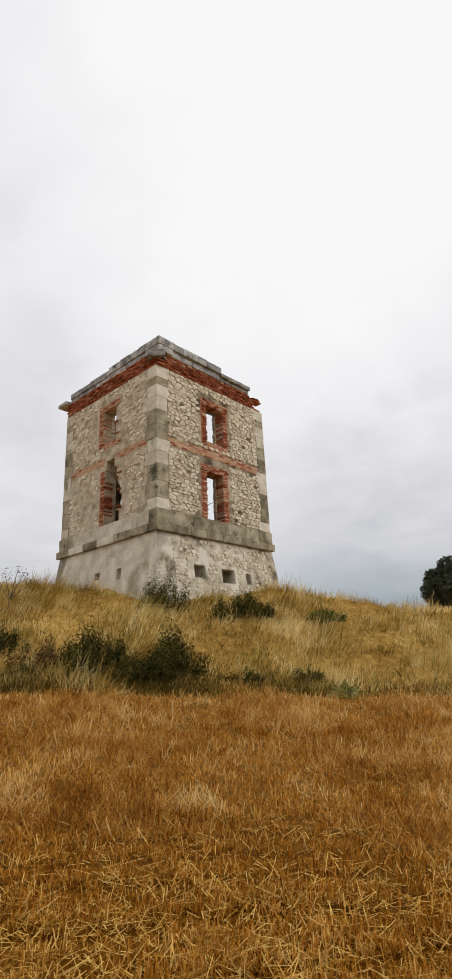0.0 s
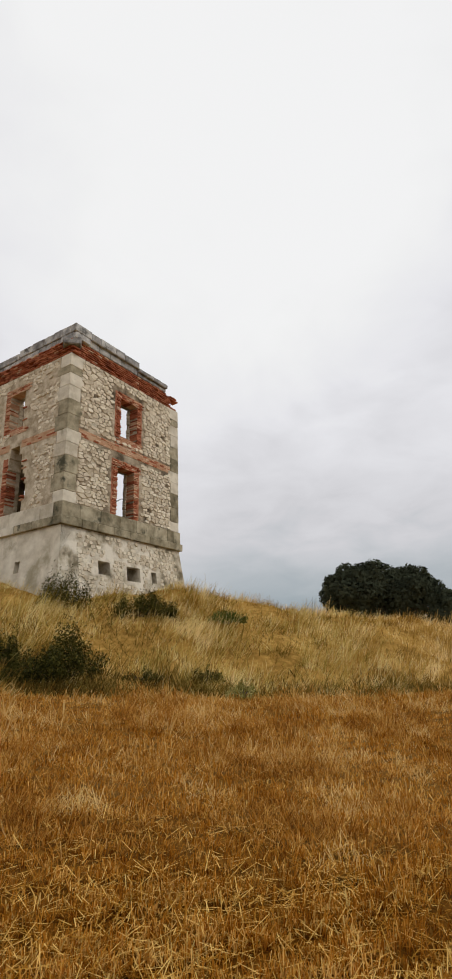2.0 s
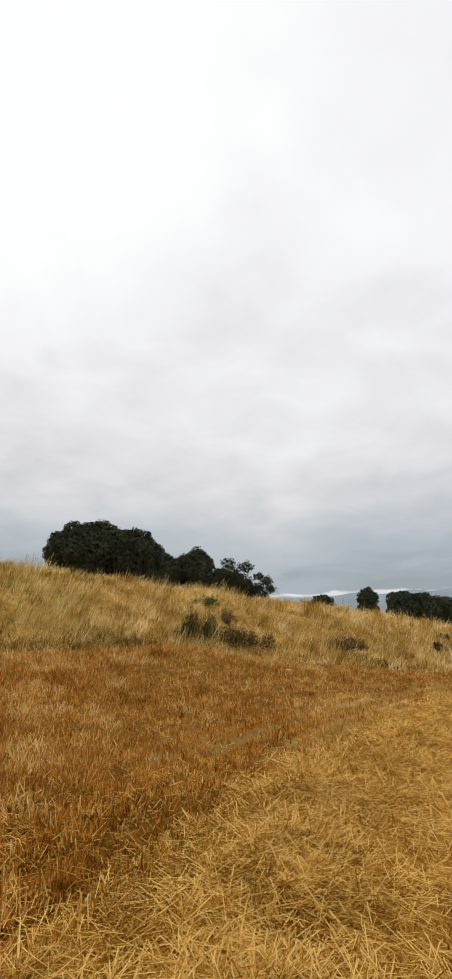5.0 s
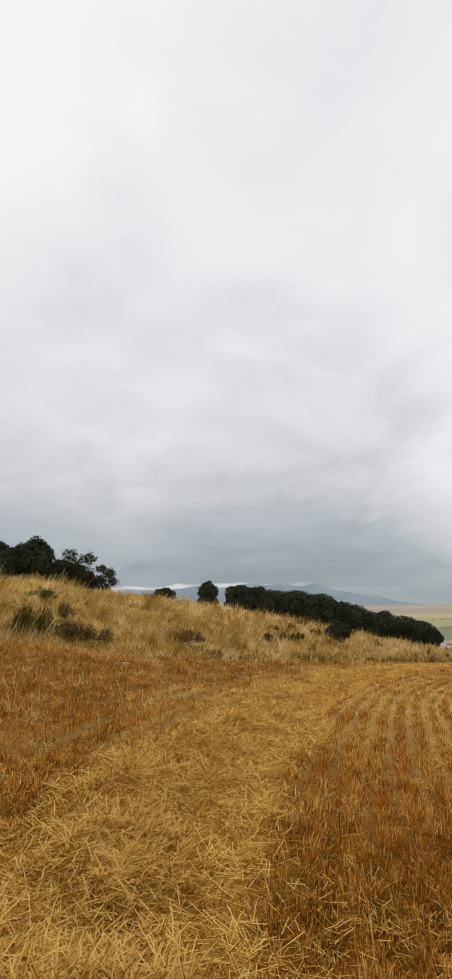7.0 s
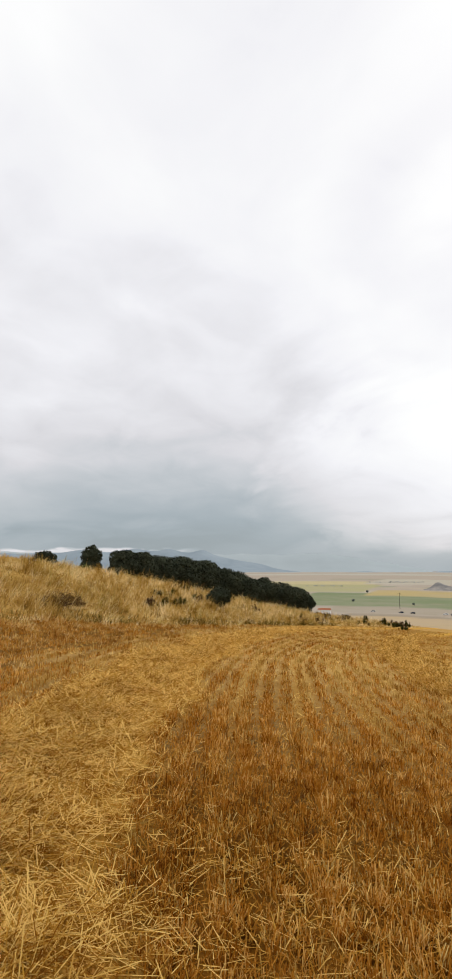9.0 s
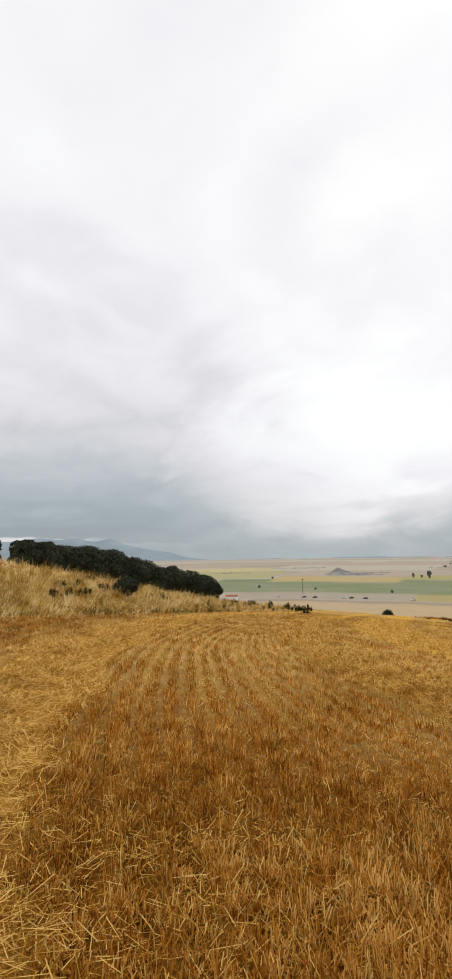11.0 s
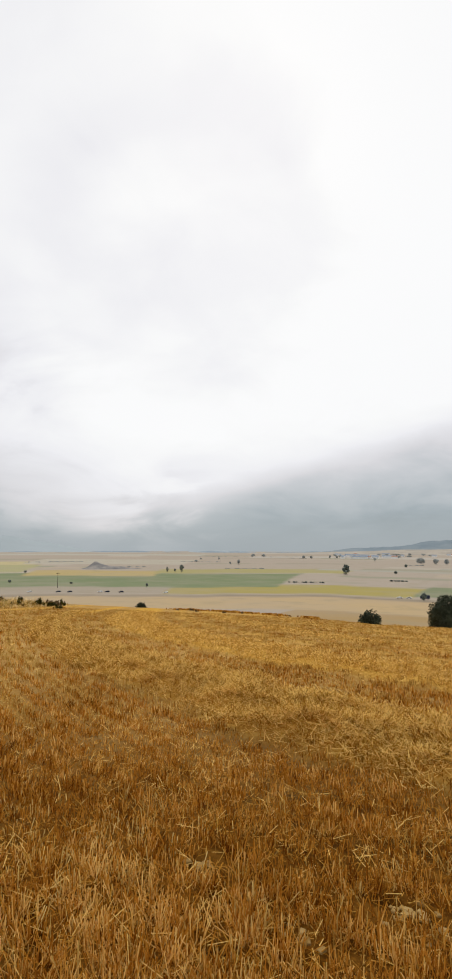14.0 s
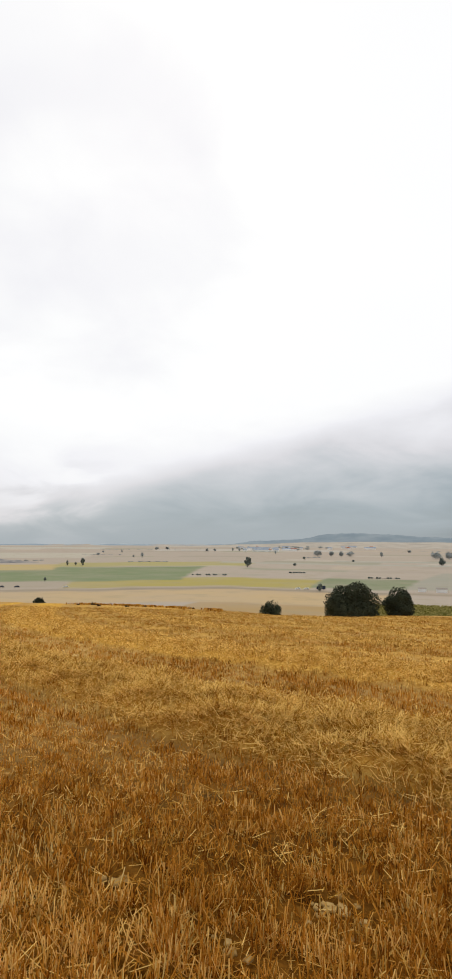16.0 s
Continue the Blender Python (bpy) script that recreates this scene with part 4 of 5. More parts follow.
# the last stone of the cap, left on its corbel, and the corner console
for m, dims in ((side(3, HALF) @ Matrix.Translation((0.05, -0.02, 14.56)), (0.75, 0.8, 0.2)), (side(0, HALF) @ Matrix.Translation((0.12, 0.12, 14.35)) @ Matrix.Rotation(radians(45), 4, "Z"), (0.75, 0.75, 0.34))):
    part("corbel_stone", rough_block(*dims, 5, 0.04, 1), CAPSTONE, tower).matrix_local = m

# a dead branch caught in the lower window
branch = tagged(new("dead_branch"), "bare dead branch caught in a tower window", "branch")
branch.matrix_world = tower.matrix_world @ side(0, HALF)
bm = bmesh.new()
limb(bm, (2.78, 0.45, 8.2), (3.3, 0.5, 8.45), 0.025, 0.02)
limb(bm, (3.3, 0.5, 8.45), (3.84, 0.45, 8.7), 0.02, 0.012)
limb(bm, (3.3, 0.5, 8.45), (3.2, 0.4, 8.0), 0.014, 0.01)
limb(bm, (2.78, 0.4, 7.75), (3.15, 0.35, 8.0), 0.03, 0.02)
part("twigs", bm, BARK, branch)

# ---- blades and stalks ----
def strips(name, mat, x, y, z, length, width, yaw, lean, lean_yaw, bend, label, category, segments=1, tip=1.0, roll=0.0):
    """Many thin flat stalks as one mesh: each stands at x, y, z, leans, and bends over."""
    n = len(x)
    side_x, side_y, side_z = np.cos(yaw) * np.cos(roll) * width / 2, np.sin(yaw) * np.cos(roll) * width / 2, np.sin(roll) * width / 2 * np.ones(n)
    levels = np.linspace(0, 1, segments + 1)
    verts = np.empty((n, (segments + 1) * 2, 3), np.float32)
    for i, k in enumerate(levels):
        a = lean + bend * k
        out = np.sin(a) * length * k
        cx, cy, cz = x + out * np.sin(lean_yaw), y + out * np.cos(lean_yaw), z + np.cos(a) * length * k
        w = 1.0 - (1.0 - tip) * k
        verts[:, 2 * i] = np.stack([cx - side_x * w, cy - side_y * w, cz - side_z * w], 1)
        verts[:, 2 * i + 1] = np.stack([cx + side_x * w, cy + side_y * w, cz + side_z * w], 1)
    per = (segments + 1) * 2
    quad = np.array([[2 * i, 2 * i + 1, 2 * i + 3, 2 * i + 2] for i in range(segments)])
    faces = (np.arange(n)[:, None, None] * per + quad[None]).reshape(-1)
    me = bpy.data.meshes.new(name)
    me.vertices.add(n * per)
    me.vertices.foreach_set("co", verts.ravel())
    me.loops.add(len(faces))
    me.loops.foreach_set("vertex_index", faces.astype(np.int32))
    me.polygons.add(n * segments)
    me.polygons.foreach_set("loop_start", np.arange(0, len(faces), 4, dtype=np.int32))
    me.update(calc_edges=True)
    me.materials.append(mat)
    return tagged(new(name, me), label, category, kind="stuff")


G = np.random.default_rng(12)


def scatter(n, r0, r1, power, a0=-30, a1=140):
    """Places round the field's foot, thinning with distance."""
    u = G.random(n)
    p = 2 - power
    r = (r0 ** p + u * (r1 ** p - r0 ** p)) ** (1 / p)
    a = np.radians(G.uniform(a0, a1, n))
    return r * np.sin(a), r * np.cos(a), r


# places where pale crumbled earth shows: x, y, radius
BARE = [(3.08, -2.0, 0.24), (3.0, -1.3, 0.15), (3.75, -0.95, 0.16)]


def build_stubble():
    # clumps along the drill rows, each a fan of cut stalks
    x, y, r = scatter(166000, 1.9, 75, 1.58)
    c = row_of(x, y)
    y = y + row_step(x, y) * (np.round(c / ROW) * ROW - c) * (0.22 + 0.42 * ease(5, 10, r) - 0.3 * ease(22, 45, r))
    rough = weedy(x, y)
    thick = 0.8 + 0.14 * ease(3, 4, r) * (1 - ease(8, 12, r)) + 0.35 * np.sin(1.7 * x + y) * np.sin(1.3 * y - 0.6 * x) + 0.2 * np.sin(4.1 * x) * np.sin(3.7 * y) + 0.62 * np.sin(11 * x + 3 * np.sin(5 * y)) * np.sin(12 * y + 2 * np.sin(6 * x)) * (r < 9)
    heaped = ease(0.35, 0.85, swath(x, y))
    keep = (y < edge_y(x)) & (G.random(len(x)) > heaped * np.where(row_of(x, y) < -3, 0.8, 0.62)) & (G.random(len(x)) > 0.2 * furrow(x, y)) & (G.random(len(x)) < thick) & (G.random(len(x)) > 0.45 * rough)
    for bx, by, wide in BARE:
        keep &= np.hypot(x - bx, y - by) > wide * (0.8 + 0.3 * np.sin(9 * x) * np.sin(11 * y))
    per = 6
    x, y, r = (np.repeat(v[keep], per) for v in (x, y, r))
    n = len(x)
    spread, ang = np.abs(G.normal(0, 0.034, n)) * (1 + 0.06 * r), G.uniform(0, 6.28, n)
    tall = np.repeat(G.uniform(0.055, 0.125, n // per), per) * G.uniform(0.45, 1.2, n) * (1 + 0.25 * np.sin(0.9 * x + 2) * np.sin(1.1 * y)) * (1 - 0.45 * swath(x, y) * (row_of(x, y) > -3))
    px, py = x + spread * np.sin(ang), y + spread * np.cos(ang)
    wind = np.repeat(G.normal(0, 1.0, n // per), per)
    lean, lean_yaw, yaw = np.abs(G.normal(0.28 - 0.16 * ease(5, 12, r), 0.55 - 0.25 * ease(5, 12, r), n)) + 1.3 * (G.random(n) < 0.24 - 0.08 * ease(4, 8, r)) * G.random(n), np.where(G.random(n) < 0.7, ang, 2.2 + wind) + G.normal(0, 0.7, n), G.uniform(0, np.pi, n)
    # pale share grows with distance for lit tops, and on swaths and lanes
    pale = np.repeat(G.random(n // per), per) < 0.13 + 0.45 * swath(x, y) + 0.76 * ease(4.5, 16, r) - np.where(row_of(x, y) < -6, 0.4, 0.15) * (1 - swath(x, y)) * (row_of(x, y) < 1) * ease(4, 7, r) * (1 - ease(16, 34, r)) - 0.5 * ease(4, 5, row_of(x, y)) + 0.3 * (lane(x, y) - 0.4) * ease(5, 9, r) + 0.26 * np.sin(2 * np.pi * row_of(x, y) / (2 * ROW) + 0.7 * np.sin(0.2 * x) + 1.2 * np.sin(0.9 * x + 0.5 * y)) * ease(5, 9, r)
    for mat, pick, lab in ((STUBBLE, ~pale, "rusty brown cereal stubble standing in drill rows"), (PALE_STUBBLE, pale, "golden stubble across the open field, lit tops put in its colour")):
        strips("stubble", mat, px[pick], py[pick], ground_z(px[pick], py[pick]) - 0.01, tall[pick], 0.0026 + 0.0011 * r[pick] ** 0.85, yaw[pick], lean[pick], lean_yaw[pick], np.zeros(pick.sum()), lab, "stubble")
    # loose straw: heaped on the swaths along the driven lines, then single stalks and litter between them
    spots = []
    for mid, half, count, x0, x1, crown in ((2.0, 1.15, 27000, 1.2, 48, 0.05), (-5.35, 1.2, 58000, 2.6, 55, 0.19), (-12.0, 1.9, 22000, 5.5, 70, 0.12), (-20.5, 2.2, 8000, 8, 75, 0.05)):
        bx = x0 * (x1 / x0) ** (G.random(count) ** 1.1)
        bc = mid + half * np.clip(G.normal(0, 0.5 if mid > 0 else 0.62, count), -1.25, 1.25)
        # from rows to places, by stepping towards the wanted row
        by = glide(bx, LINE_X, LINES[1][1]) + (bc - 2.0)
        for _ in range(16):
            by = by + 0.7 * (bc - strayed(bx, by)) * np.clip(row_step(bx, by), 0.3, 2.5)
        ok = (swath(bx, by) > 0.25) & (np.hypot(bx, by) > 1.7) & (G.random(count) < (0.62 if mid > 0 else 1.0) + 0.38 * ease(2.5, 5, np.hypot(bx, by))) & (by < edge_y(bx) - 0.2) & (G.random(count) < 0.8 + 0.3 * np.sin(4.3 * bx + 2 * by) * np.sin(3.9 * by - 1.5 * bx))
        spots.append((bx[ok], by[ok], np.full(ok.sum(), crown)))
    x, y, r = scatter(56000, 1.9, 62, 1.6)
    litter = ease(0.15, 0.7, np.sin(1.9 * x + 1) * np.sin(1.6 * y + 0.5) + 0.4 * np.sin(5 * x) * np.sin(4 * y)) * (r < 7)
    edge = 1 - ease(0.7, 2.6, np.abs(row_of(x, y) - 2.0))
    ok = (y < edge_y(x) - 0.2) & (G.random(len(x)) < 0.12 + 0.2 * litter + 0.2 * edge + 0.75 * (1 - ease(0.6, 2.0, np.abs(row_of(x, y) - 3.1))) * (1 - ease(2.5, 5, x)) + 0.15 * lane(x, y) * (1 - weedy(x, y)))
    spots.append((x[ok], y[ok], np.zeros(ok.sum())))
    x, y, crown = (np.concatenate(v) for v in zip(*spots))
    n, per = len(x), 3
    heap = 0.6 + 0.4 * np.sin(4.3 * x + 2 * y) * np.sin(3.9 * y - 1.5 * x)
    lift = crown * G.random(n) ** 0.6 * heap * swath(x, y)
    turn, tip = G.uniform(0, 6.28, n), G.normal(np.where(crown > 0.05, 1.32, 1.45), np.where(crown > 0.05, 0.26, 0.16), n)
    x, y, crown, lift, turn, tip = (np.repeat(v, per) for v in (x, y, crown, lift, turn, tip))
    n = len(x)
    x, y = x + G.normal(0, 1, n) * 0.08, y + G.normal(0, 1, n) * 0.08
    r = np.hypot(x, y)
    turn = turn + G.normal(0, 1, n) * np.where(crown > 0.05, 0.9, 1.3)
    z = ground_z(x, y) + 0.012 + lift + G.uniform(0, 0.05, n)
    strips("loose_straw", STRAW, x, y, z, G.uniform(0.05, np.where(crown > 0.05, 0.18, 0.23), n) * np.where(crown > 0, 1.0, 0.75), 0.0022 + 0.0005 * (crown > 0) + 0.00105 * r ** 0.85, -turn + G.normal(0, 0.35, n), tip + G.normal(0, 0.12, n), turn, np.zeros(n),
           "bleached loose straw lying in harvester swaths", "straw", roll=G.uniform(-0.3, 0.3, n))
    # chaff and broken bits on the soil
    x, y, r = scatter(42000, 1.9, 10, 1.4)
    keep = y < edge_y(x) - 0.2
    x, y, r = x[keep], y[keep], r[keep]
    n = len(x)
    strips("chaff", CHAFF, x, y, ground_z(x, y) + G.uniform(0.0, 0.03, n), G.uniform(0.02, 0.09, n), 0.0036 + 0.001 * r ** 0.85, G.uniform(0, np.pi, n), G.normal(1.3, 0.35, n), G.uniform(0, 6.28, n), np.zeros(n),
           "broken straw and chaff littering the soil", "chaff")


def build_russet_grass():
    """Tufts of fine reddish dry grass between the last drill rows and the bank."""
    x, y, r = scatter(76000, 2.4, 34, 1.35, -30, 78)
    n, per = len(x), 7
    margin = np.abs(G.normal(0, 1.2, n)) * (G.random(n) < 0.3) + 0.35 * np.sin(1.3 * x)
    c = row_of(x, y)
    lush = np.sin(0.9 * x + 1.7 * y) * np.sin(1.3 * y - 0.8 * x) + 0.5 * np.sin(2.7 * x) * np.sin(2.1 * y + x)
    keep = (y < edge_y(x) + margin) & (G.random(n) < ease(3.9, 5.6, c + 0.35 * np.sin(1.1 * x))) & (G.random(n) < 0.62 + 0.5 * lush) & (G.random(n) > 0.25 * furrow(x, y))
    x, y, lush = (np.repeat(v[keep], per) for v in (x, y, lush))
    n = len(x)
    ang, spread = G.uniform(0, 6.28, n), np.abs(G.normal(0, 0.05, n))
    x, y = x + spread * np.sin(ang), y + spread * np.cos(ang)
    r = np.hypot(x, y)
    tall = np.repeat(G.uniform(0.06, 0.23, n // per) * np.repeat(0.8 + 0.5 * ease(5, 10, row_of(x[::per], y[::per])), 1), per) * G.uniform(0.6, 1.2, n) * (1 + 0.25 * lush)
    strips("russet_grass", RUSSET, x, y, ground_z(x, y) - 0.02, tall, 0.003 + 0.0008 * r ** 0.9, G.uniform(0, np.pi, n), np.abs(G.normal(0.1, 0.45, n)), ang + G.normal(0, 1.2, n), G.uniform(0.1, 1.2, n),
           "fine russet dry grass along the field edge", "grass")


def build_bank_grass():
    """Tussocks of tall grass, each a fan of bending blades, thick and thin in patches."""
    n, per = 34000, 7
    x = -22 + 115 * G.random(n) ** 1.75
    y = edge_y(x) - np.abs(G.normal(0, 0.9, n)) * (G.random(n) < 0.12) + (25.3 - edge_y(x)) * G.random(n) ** 0.9 + 0.35 * np.sin(1.3 * x)
    c, s = math.cos(radians(TURN)), math.sin(radians(TURN))
    q = (np.stack([x, y], 1) - np.array([TC.x, TC.y])) @ np.array([[c, -s], [s, c]])
    patch = np.sin(0.8 * x + 0.9 * y) * np.sin(1.1 * y - 0.5 * x) + 0.6 * np.sin(2.3 * x + 1.0) * np.sin(1.9 * y + 0.4 * x) + 0.4 * np.sin(4.7 * x) * np.sin(4.1 * y + x)
    keep = (np.abs(q).max(1) > 4.05) & (G.random(n) < 0.66 + 0.42 * patch)
    x, y, patch = (np.repeat(v[keep], per) for v in (x, y, patch))
    n = len(x)
    ang = G.uniform(0, 6.28, n)
    spread = np.abs(G.normal(0, 0.11, n))
    x, y = x + spread * np.sin(ang), y + spread * np.cos(ang)
    r = np.hypot(x, y)
    tall = np.repeat(G.uniform(0.26, 0.66, n // per), per) * G.uniform(0.6, 1.2, n) * (1 + 0.7 * patch) * (0.55 + 0.45 * ease(0, 2, y - edge_y(x))) * (1 - 0.45 * ease(19, 24, y))
    wind = 1.6 + 0.7 * np.sin(0.5 * x + 0.3 * y)
    lean, lean_yaw, bend, yaw = np.abs(G.normal(0.22, 0.2, n)), wind + G.normal(0, 0.9, n), G.uniform(0.1, 0.75, n), G.uniform(0, np.pi, n)
    olive = np.repeat(G.random(n // per), per) < 0.12 + 0.6 * (1 - ease(3, 13, x)) + 0.2 * np.sin(0.7 * x - 0.5 * y)
    for mat, pick, lab in ((GRASS, ~olive, "tall dry yellow grass on the bank"), (GREEN_GRASS, olive, "tall olive-tinged dry grass round the shrubs")):
        strips("dry_grass", mat, x[pick], y[pick], ground_z(x[pick], y[pick]) - 0.02, tall[pick], 0.0045 + 0.0009 * r[pick] ** 0.9, yaw[pick], lean[pick], lean_yaw[pick], bend[pick], lab, "grass", 1, 0.25)


def build_undergrowth():
    """Olive weeds in the shelter of the bank's foot and in hollows of the slope."""
    n = 80000
    x = -18 + 70 * G.random(n) ** 1.4
    y = edge_y(x) + 0.1 + np.abs(G.normal(0, 1.0, n)) + 8 * (G.random(n) < 0.38) * G.random(n)
    lush = np.sin(0.75 * x + 1) + 0.8 * np.sin(1.9 * x + 0.8 * y) + 0.7 * np.sin(1.3 * y - 0.9 * x + 2) + 1.3 * np.exp(-((x + 4) / 4.5) ** 2)
    keep = G.random(n) < (0.25 + 0.75 * ease(0.0, 1.3, lush)) * (1 - 0.75 * ease(7, 12, x))
    x, y = x[keep], y[keep]
    n, r = len(x), np.hypot(x, y)
    strips("undergrowth", OLIVE, x, y, ground_z(x, y) - 0.02, G.uniform(0.12, 0.45, n), 0.009 + 0.001 * r ** 0.9, G.uniform(0, np.pi, n), np.abs(G.normal(0.15, 0.4, n)), G.uniform(0, 6.28, n), G.uniform(0.1, 0.8, n),
           "dull olive weeds along the foot of the bank", "weeds", 1, 0.25)


def build_brow_weeds():
    """Low brown weeds along the earth edge at the brow of the field."""
    n = 2600
    a, r = np.radians(G.uniform(96, 112.5, n)), G.normal(0, 2.2, n)
    r = np.interp(np.degrees(a), BROW_AZ, BROW_R) - 3 + r + 2 * np.sin(40 * a)
    x, y = r * np.sin(a), r * np.cos(a)
    keep = G.random(n) < 0.45 + 0.5 * np.sin(55 * a) * np.sin(23 * a + 1)
    x, y = x[keep], y[keep]
    n = len(x)
    strips("brow_weeds", CHAFF, x, y, ground_z(x, y) - 0.03, G.uniform(0.08, 0.4, n), np.full(n, 0.2), G.uniform(0, np.pi, n), np.abs(G.normal(0, 0.4, n)), G.uniform(0, 6.28, n), np.zeros(n),
           "low brown weeds on the earth edge of the field", "weeds")


build_brow_weeds()
build_undergrowth()
build_stubble()
build_russet_grass()
build_bank_grass()


# ---- trees and shrubs ----
def leaf_mesh(lobes, count, size, mat, seed, ragged=0.25, fill=0.45):
    """A crown: leaf clumps scattered through uneven lobes (centre and radii), denser towards their skins."""
    g = np.random.default_rng(seed)
    vol = np.array([(l[3] * l[4] * l[5]) ** (2 / 3) for l in lobes])
    which = g.choice(len(lobes), count, p=vol / vol.sum())
    L = np.array(lobes, float)[which]
    d = g.normal(size=(count, 3))
    d /= np.linalg.norm(d, axis=1)[:, None]
    rough = 1 + ragged * (np.sin(5 * d[:, 0] + which * 1.7) * np.sin(4 * d[:, 1] + 2 * which) + 0.6 * np.sin(11 * d[:, 2] + 7 * d[:, 0] + which)) * 0.6
    k = (fill + (1 - fill) * g.random(count) ** 0.4) * rough
    p = L[:, :3] + d * L[:, 3:] * k[:, None]
    nrm = d + g.normal(0, 0.6, (count, 3))
    nrm /= np.linalg.norm(nrm, axis=1)[:, None]
    t1 = np.cross(nrm, g.normal(size=(count, 3)))
    t1 /= np.linalg.norm(t1, axis=1)[:, None]
    t2 = np.cross(nrm, t1)
    s = size * g.uniform(0.6, 1.4, count)[:, None]
    keep = p[:, 2] > 0.02
    verts = np.stack([p - t1 * s, p + t2 * s * 0.55, p + t1 * s, p - t2 * s * 0.55], 1)[keep]
    n = len(verts)
    me = bpy.data.meshes.new("crown")
    me.vertices.add(n * 4)
    me.vertices.foreach_set("co", verts.ravel().astype(np.float32))
    me.loops.add(n * 4)
    me.loops.foreach_set("vertex_index", np.arange(n * 4, dtype=np.int32))
    me.polygons.add(n)
    me.polygons.foreach_set("loop_start", np.arange(0, n * 4, 4, dtype=np.int32))
    me.update(calc_edges=True)
    me.materials.append(mat)
    return me


def plant(name, label, category, x, y, lobes, count, size, mat=None, trunk=0.15, seed=1, group="", ragged=0.25, fill=0.45, sink=0.0):
    """A tapered stem with limbs to each lobe, and a crown of small leaves; its foot stands on the ground."""
    ob = tagged(new(name), label, category, group)
    ob.location = (x, y, float(ground_z(x, y)) - sink)
    bm = bmesh.new()
    fork = min(l[2] for l in lobes) * 0.45
    limb(bm, (0, 0, -0.15), (0.03, 0, fork), trunk, trunk * 0.75, 8)
    for l in lobes:
        limb(bm, (0.03, 0, fork * 0.9), (l[0] * 0.85, l[1] * 0.85, l[2]), trunk * 0.55, trunk * 0.15)
    # the farthest trunks take the haze colour too
    part("trunk", bm, HAZE_LEAF if mat is HAZE_LEAF else BARK, ob, smooth_faces=True)
    part("crown", leaf_mesh(lobes, count, size, mat or LEAF, seed, ragged, fill), mat or LEAF, ob)
    return ob


def at(az, r):
    return r * math.sin(radians(az)), r * math.cos(radians(az))


def dome(w, h, n, seed, low=0.25):
    """Lobes that make up a broad rounded crown w wide and h high: a core, and billows bulging from its top and flanks."""
    g = random.Random(seed)
    out = [(0, 0, h * 0.5, w * 0.38, w * 0.38, h * 0.45)]
    for i in range(n * 2):
        a, up = 6.28 * i / n + g.uniform(-0.4, 0.4), g.uniform(-0.45, 1.0)
        flat = math.sqrt(1 - up * up)
        s = w * g.uniform(0.16, 0.23)
        k = g.uniform(0.68, 0.92)
        out.append((k * w * 0.36 * flat * math.cos(a), k * w * 0.36 * flat * math.sin(a), h * (0.47 + 0.4 * k * up) + h * low * 0.1, s, s, min(s, h * 0.2)))
    return out


def sprays(w, h, n, seed):
    """Loose upright sprays of twigs for a shrub w wide and h high."""
    g = random.Random(seed)
    out = []
    for i in range(n):
        a, d = g.uniform(0, 6.28), w * 0.5 * math.sqrt(g.random())
        tall = h * g.uniform(0.45, 1.0) * (1 - 0.5 * (d / (w * 0.5)) ** 2)
        s = w * g.uniform(0.05, 0.13)
        out.append((d * math.cos(a), d * math.sin(a), tall * 0.6, s, s, tall * 0.42))
    return out


# holm oaks on the skyline beyond the tower
OAKS = [(24.3, 42, 4.8, 4.75, 8, 20000), (27.2, 43, 5.4, 5.6, 9, 24000), (30.4, 43, 4.6, 5.3, 8, 18000), (33.6, 42, 3.4, 3.2, 6, 9000), (36.9, 42, 3.2, 4.1, 7, 9000), (39.6, 42, 3.0, 2.6, 6, 7000), (41.8, 42, 2.4, 2.1, 5, 4500)]
for i, (az, r, w, h, n, count) in enumerate(OAKS):
    x, y = at(az, r)
    plant("holm_oak", "dark evergreen holm oak with a broad dense crown", "tree", x, y, dome(w, h, n, 100 + i, 0.05), int(count * 0.8), 0.125, seed=200 + i, group="oaks on the ridge", trunk=0.22, sink=0.1, ragged=0.17, fill=0.6)
for i, (az, r, w, h, count) in enumerate(((41.0, 41, 2.2, 3.4, 2400), (43.9, 41, 1.5, 2.4, 1700))):
    x, y = at(az, r)
    plant("young_oak", "thin young oak with an open crown on the ridge", "tree", x, y, [(0.32 * w * math.cos(2.4 * j + i), 0.32 * w * math.sin(2.4 * j + i), h * (0.26 + 0.1 * j), w * 0.27, w * 0.27, w * 0.2) for j in range(7)], count, 0.08, seed=220 + i, ragged=0.5, trunk=0.06)
# the wood that runs down behind the ridge
WOOD = [(57.4, 58, 3.6, 3.8), (58.3, 62, 4.4, 4.0), (59.3, 60, 5.0, 4.0), (60.4, 65, 5.4, 4.3), (61.6, 62, 5.6, 4.2), (62.7, 67, 5.6, 4.6), (63.8, 64, 5.6, 4.5), (64.8, 70, 5.8, 4.9), (65.8, 67, 5.6, 4.7), (66.8, 73, 5.6, 4.8), (67.8, 70, 5.4, 4.4), (68.9, 77, 5.6, 4.7), (69.9, 74, 5.4, 4.3), (71.0, 79, 4.8, 4.4), (71.9, 78, 4.6, 4.5), (74.0, 82, 5.2, 4.3), (75.2, 86, 4.6, 4.2), (76.2, 87, 3.4, 3.6)]
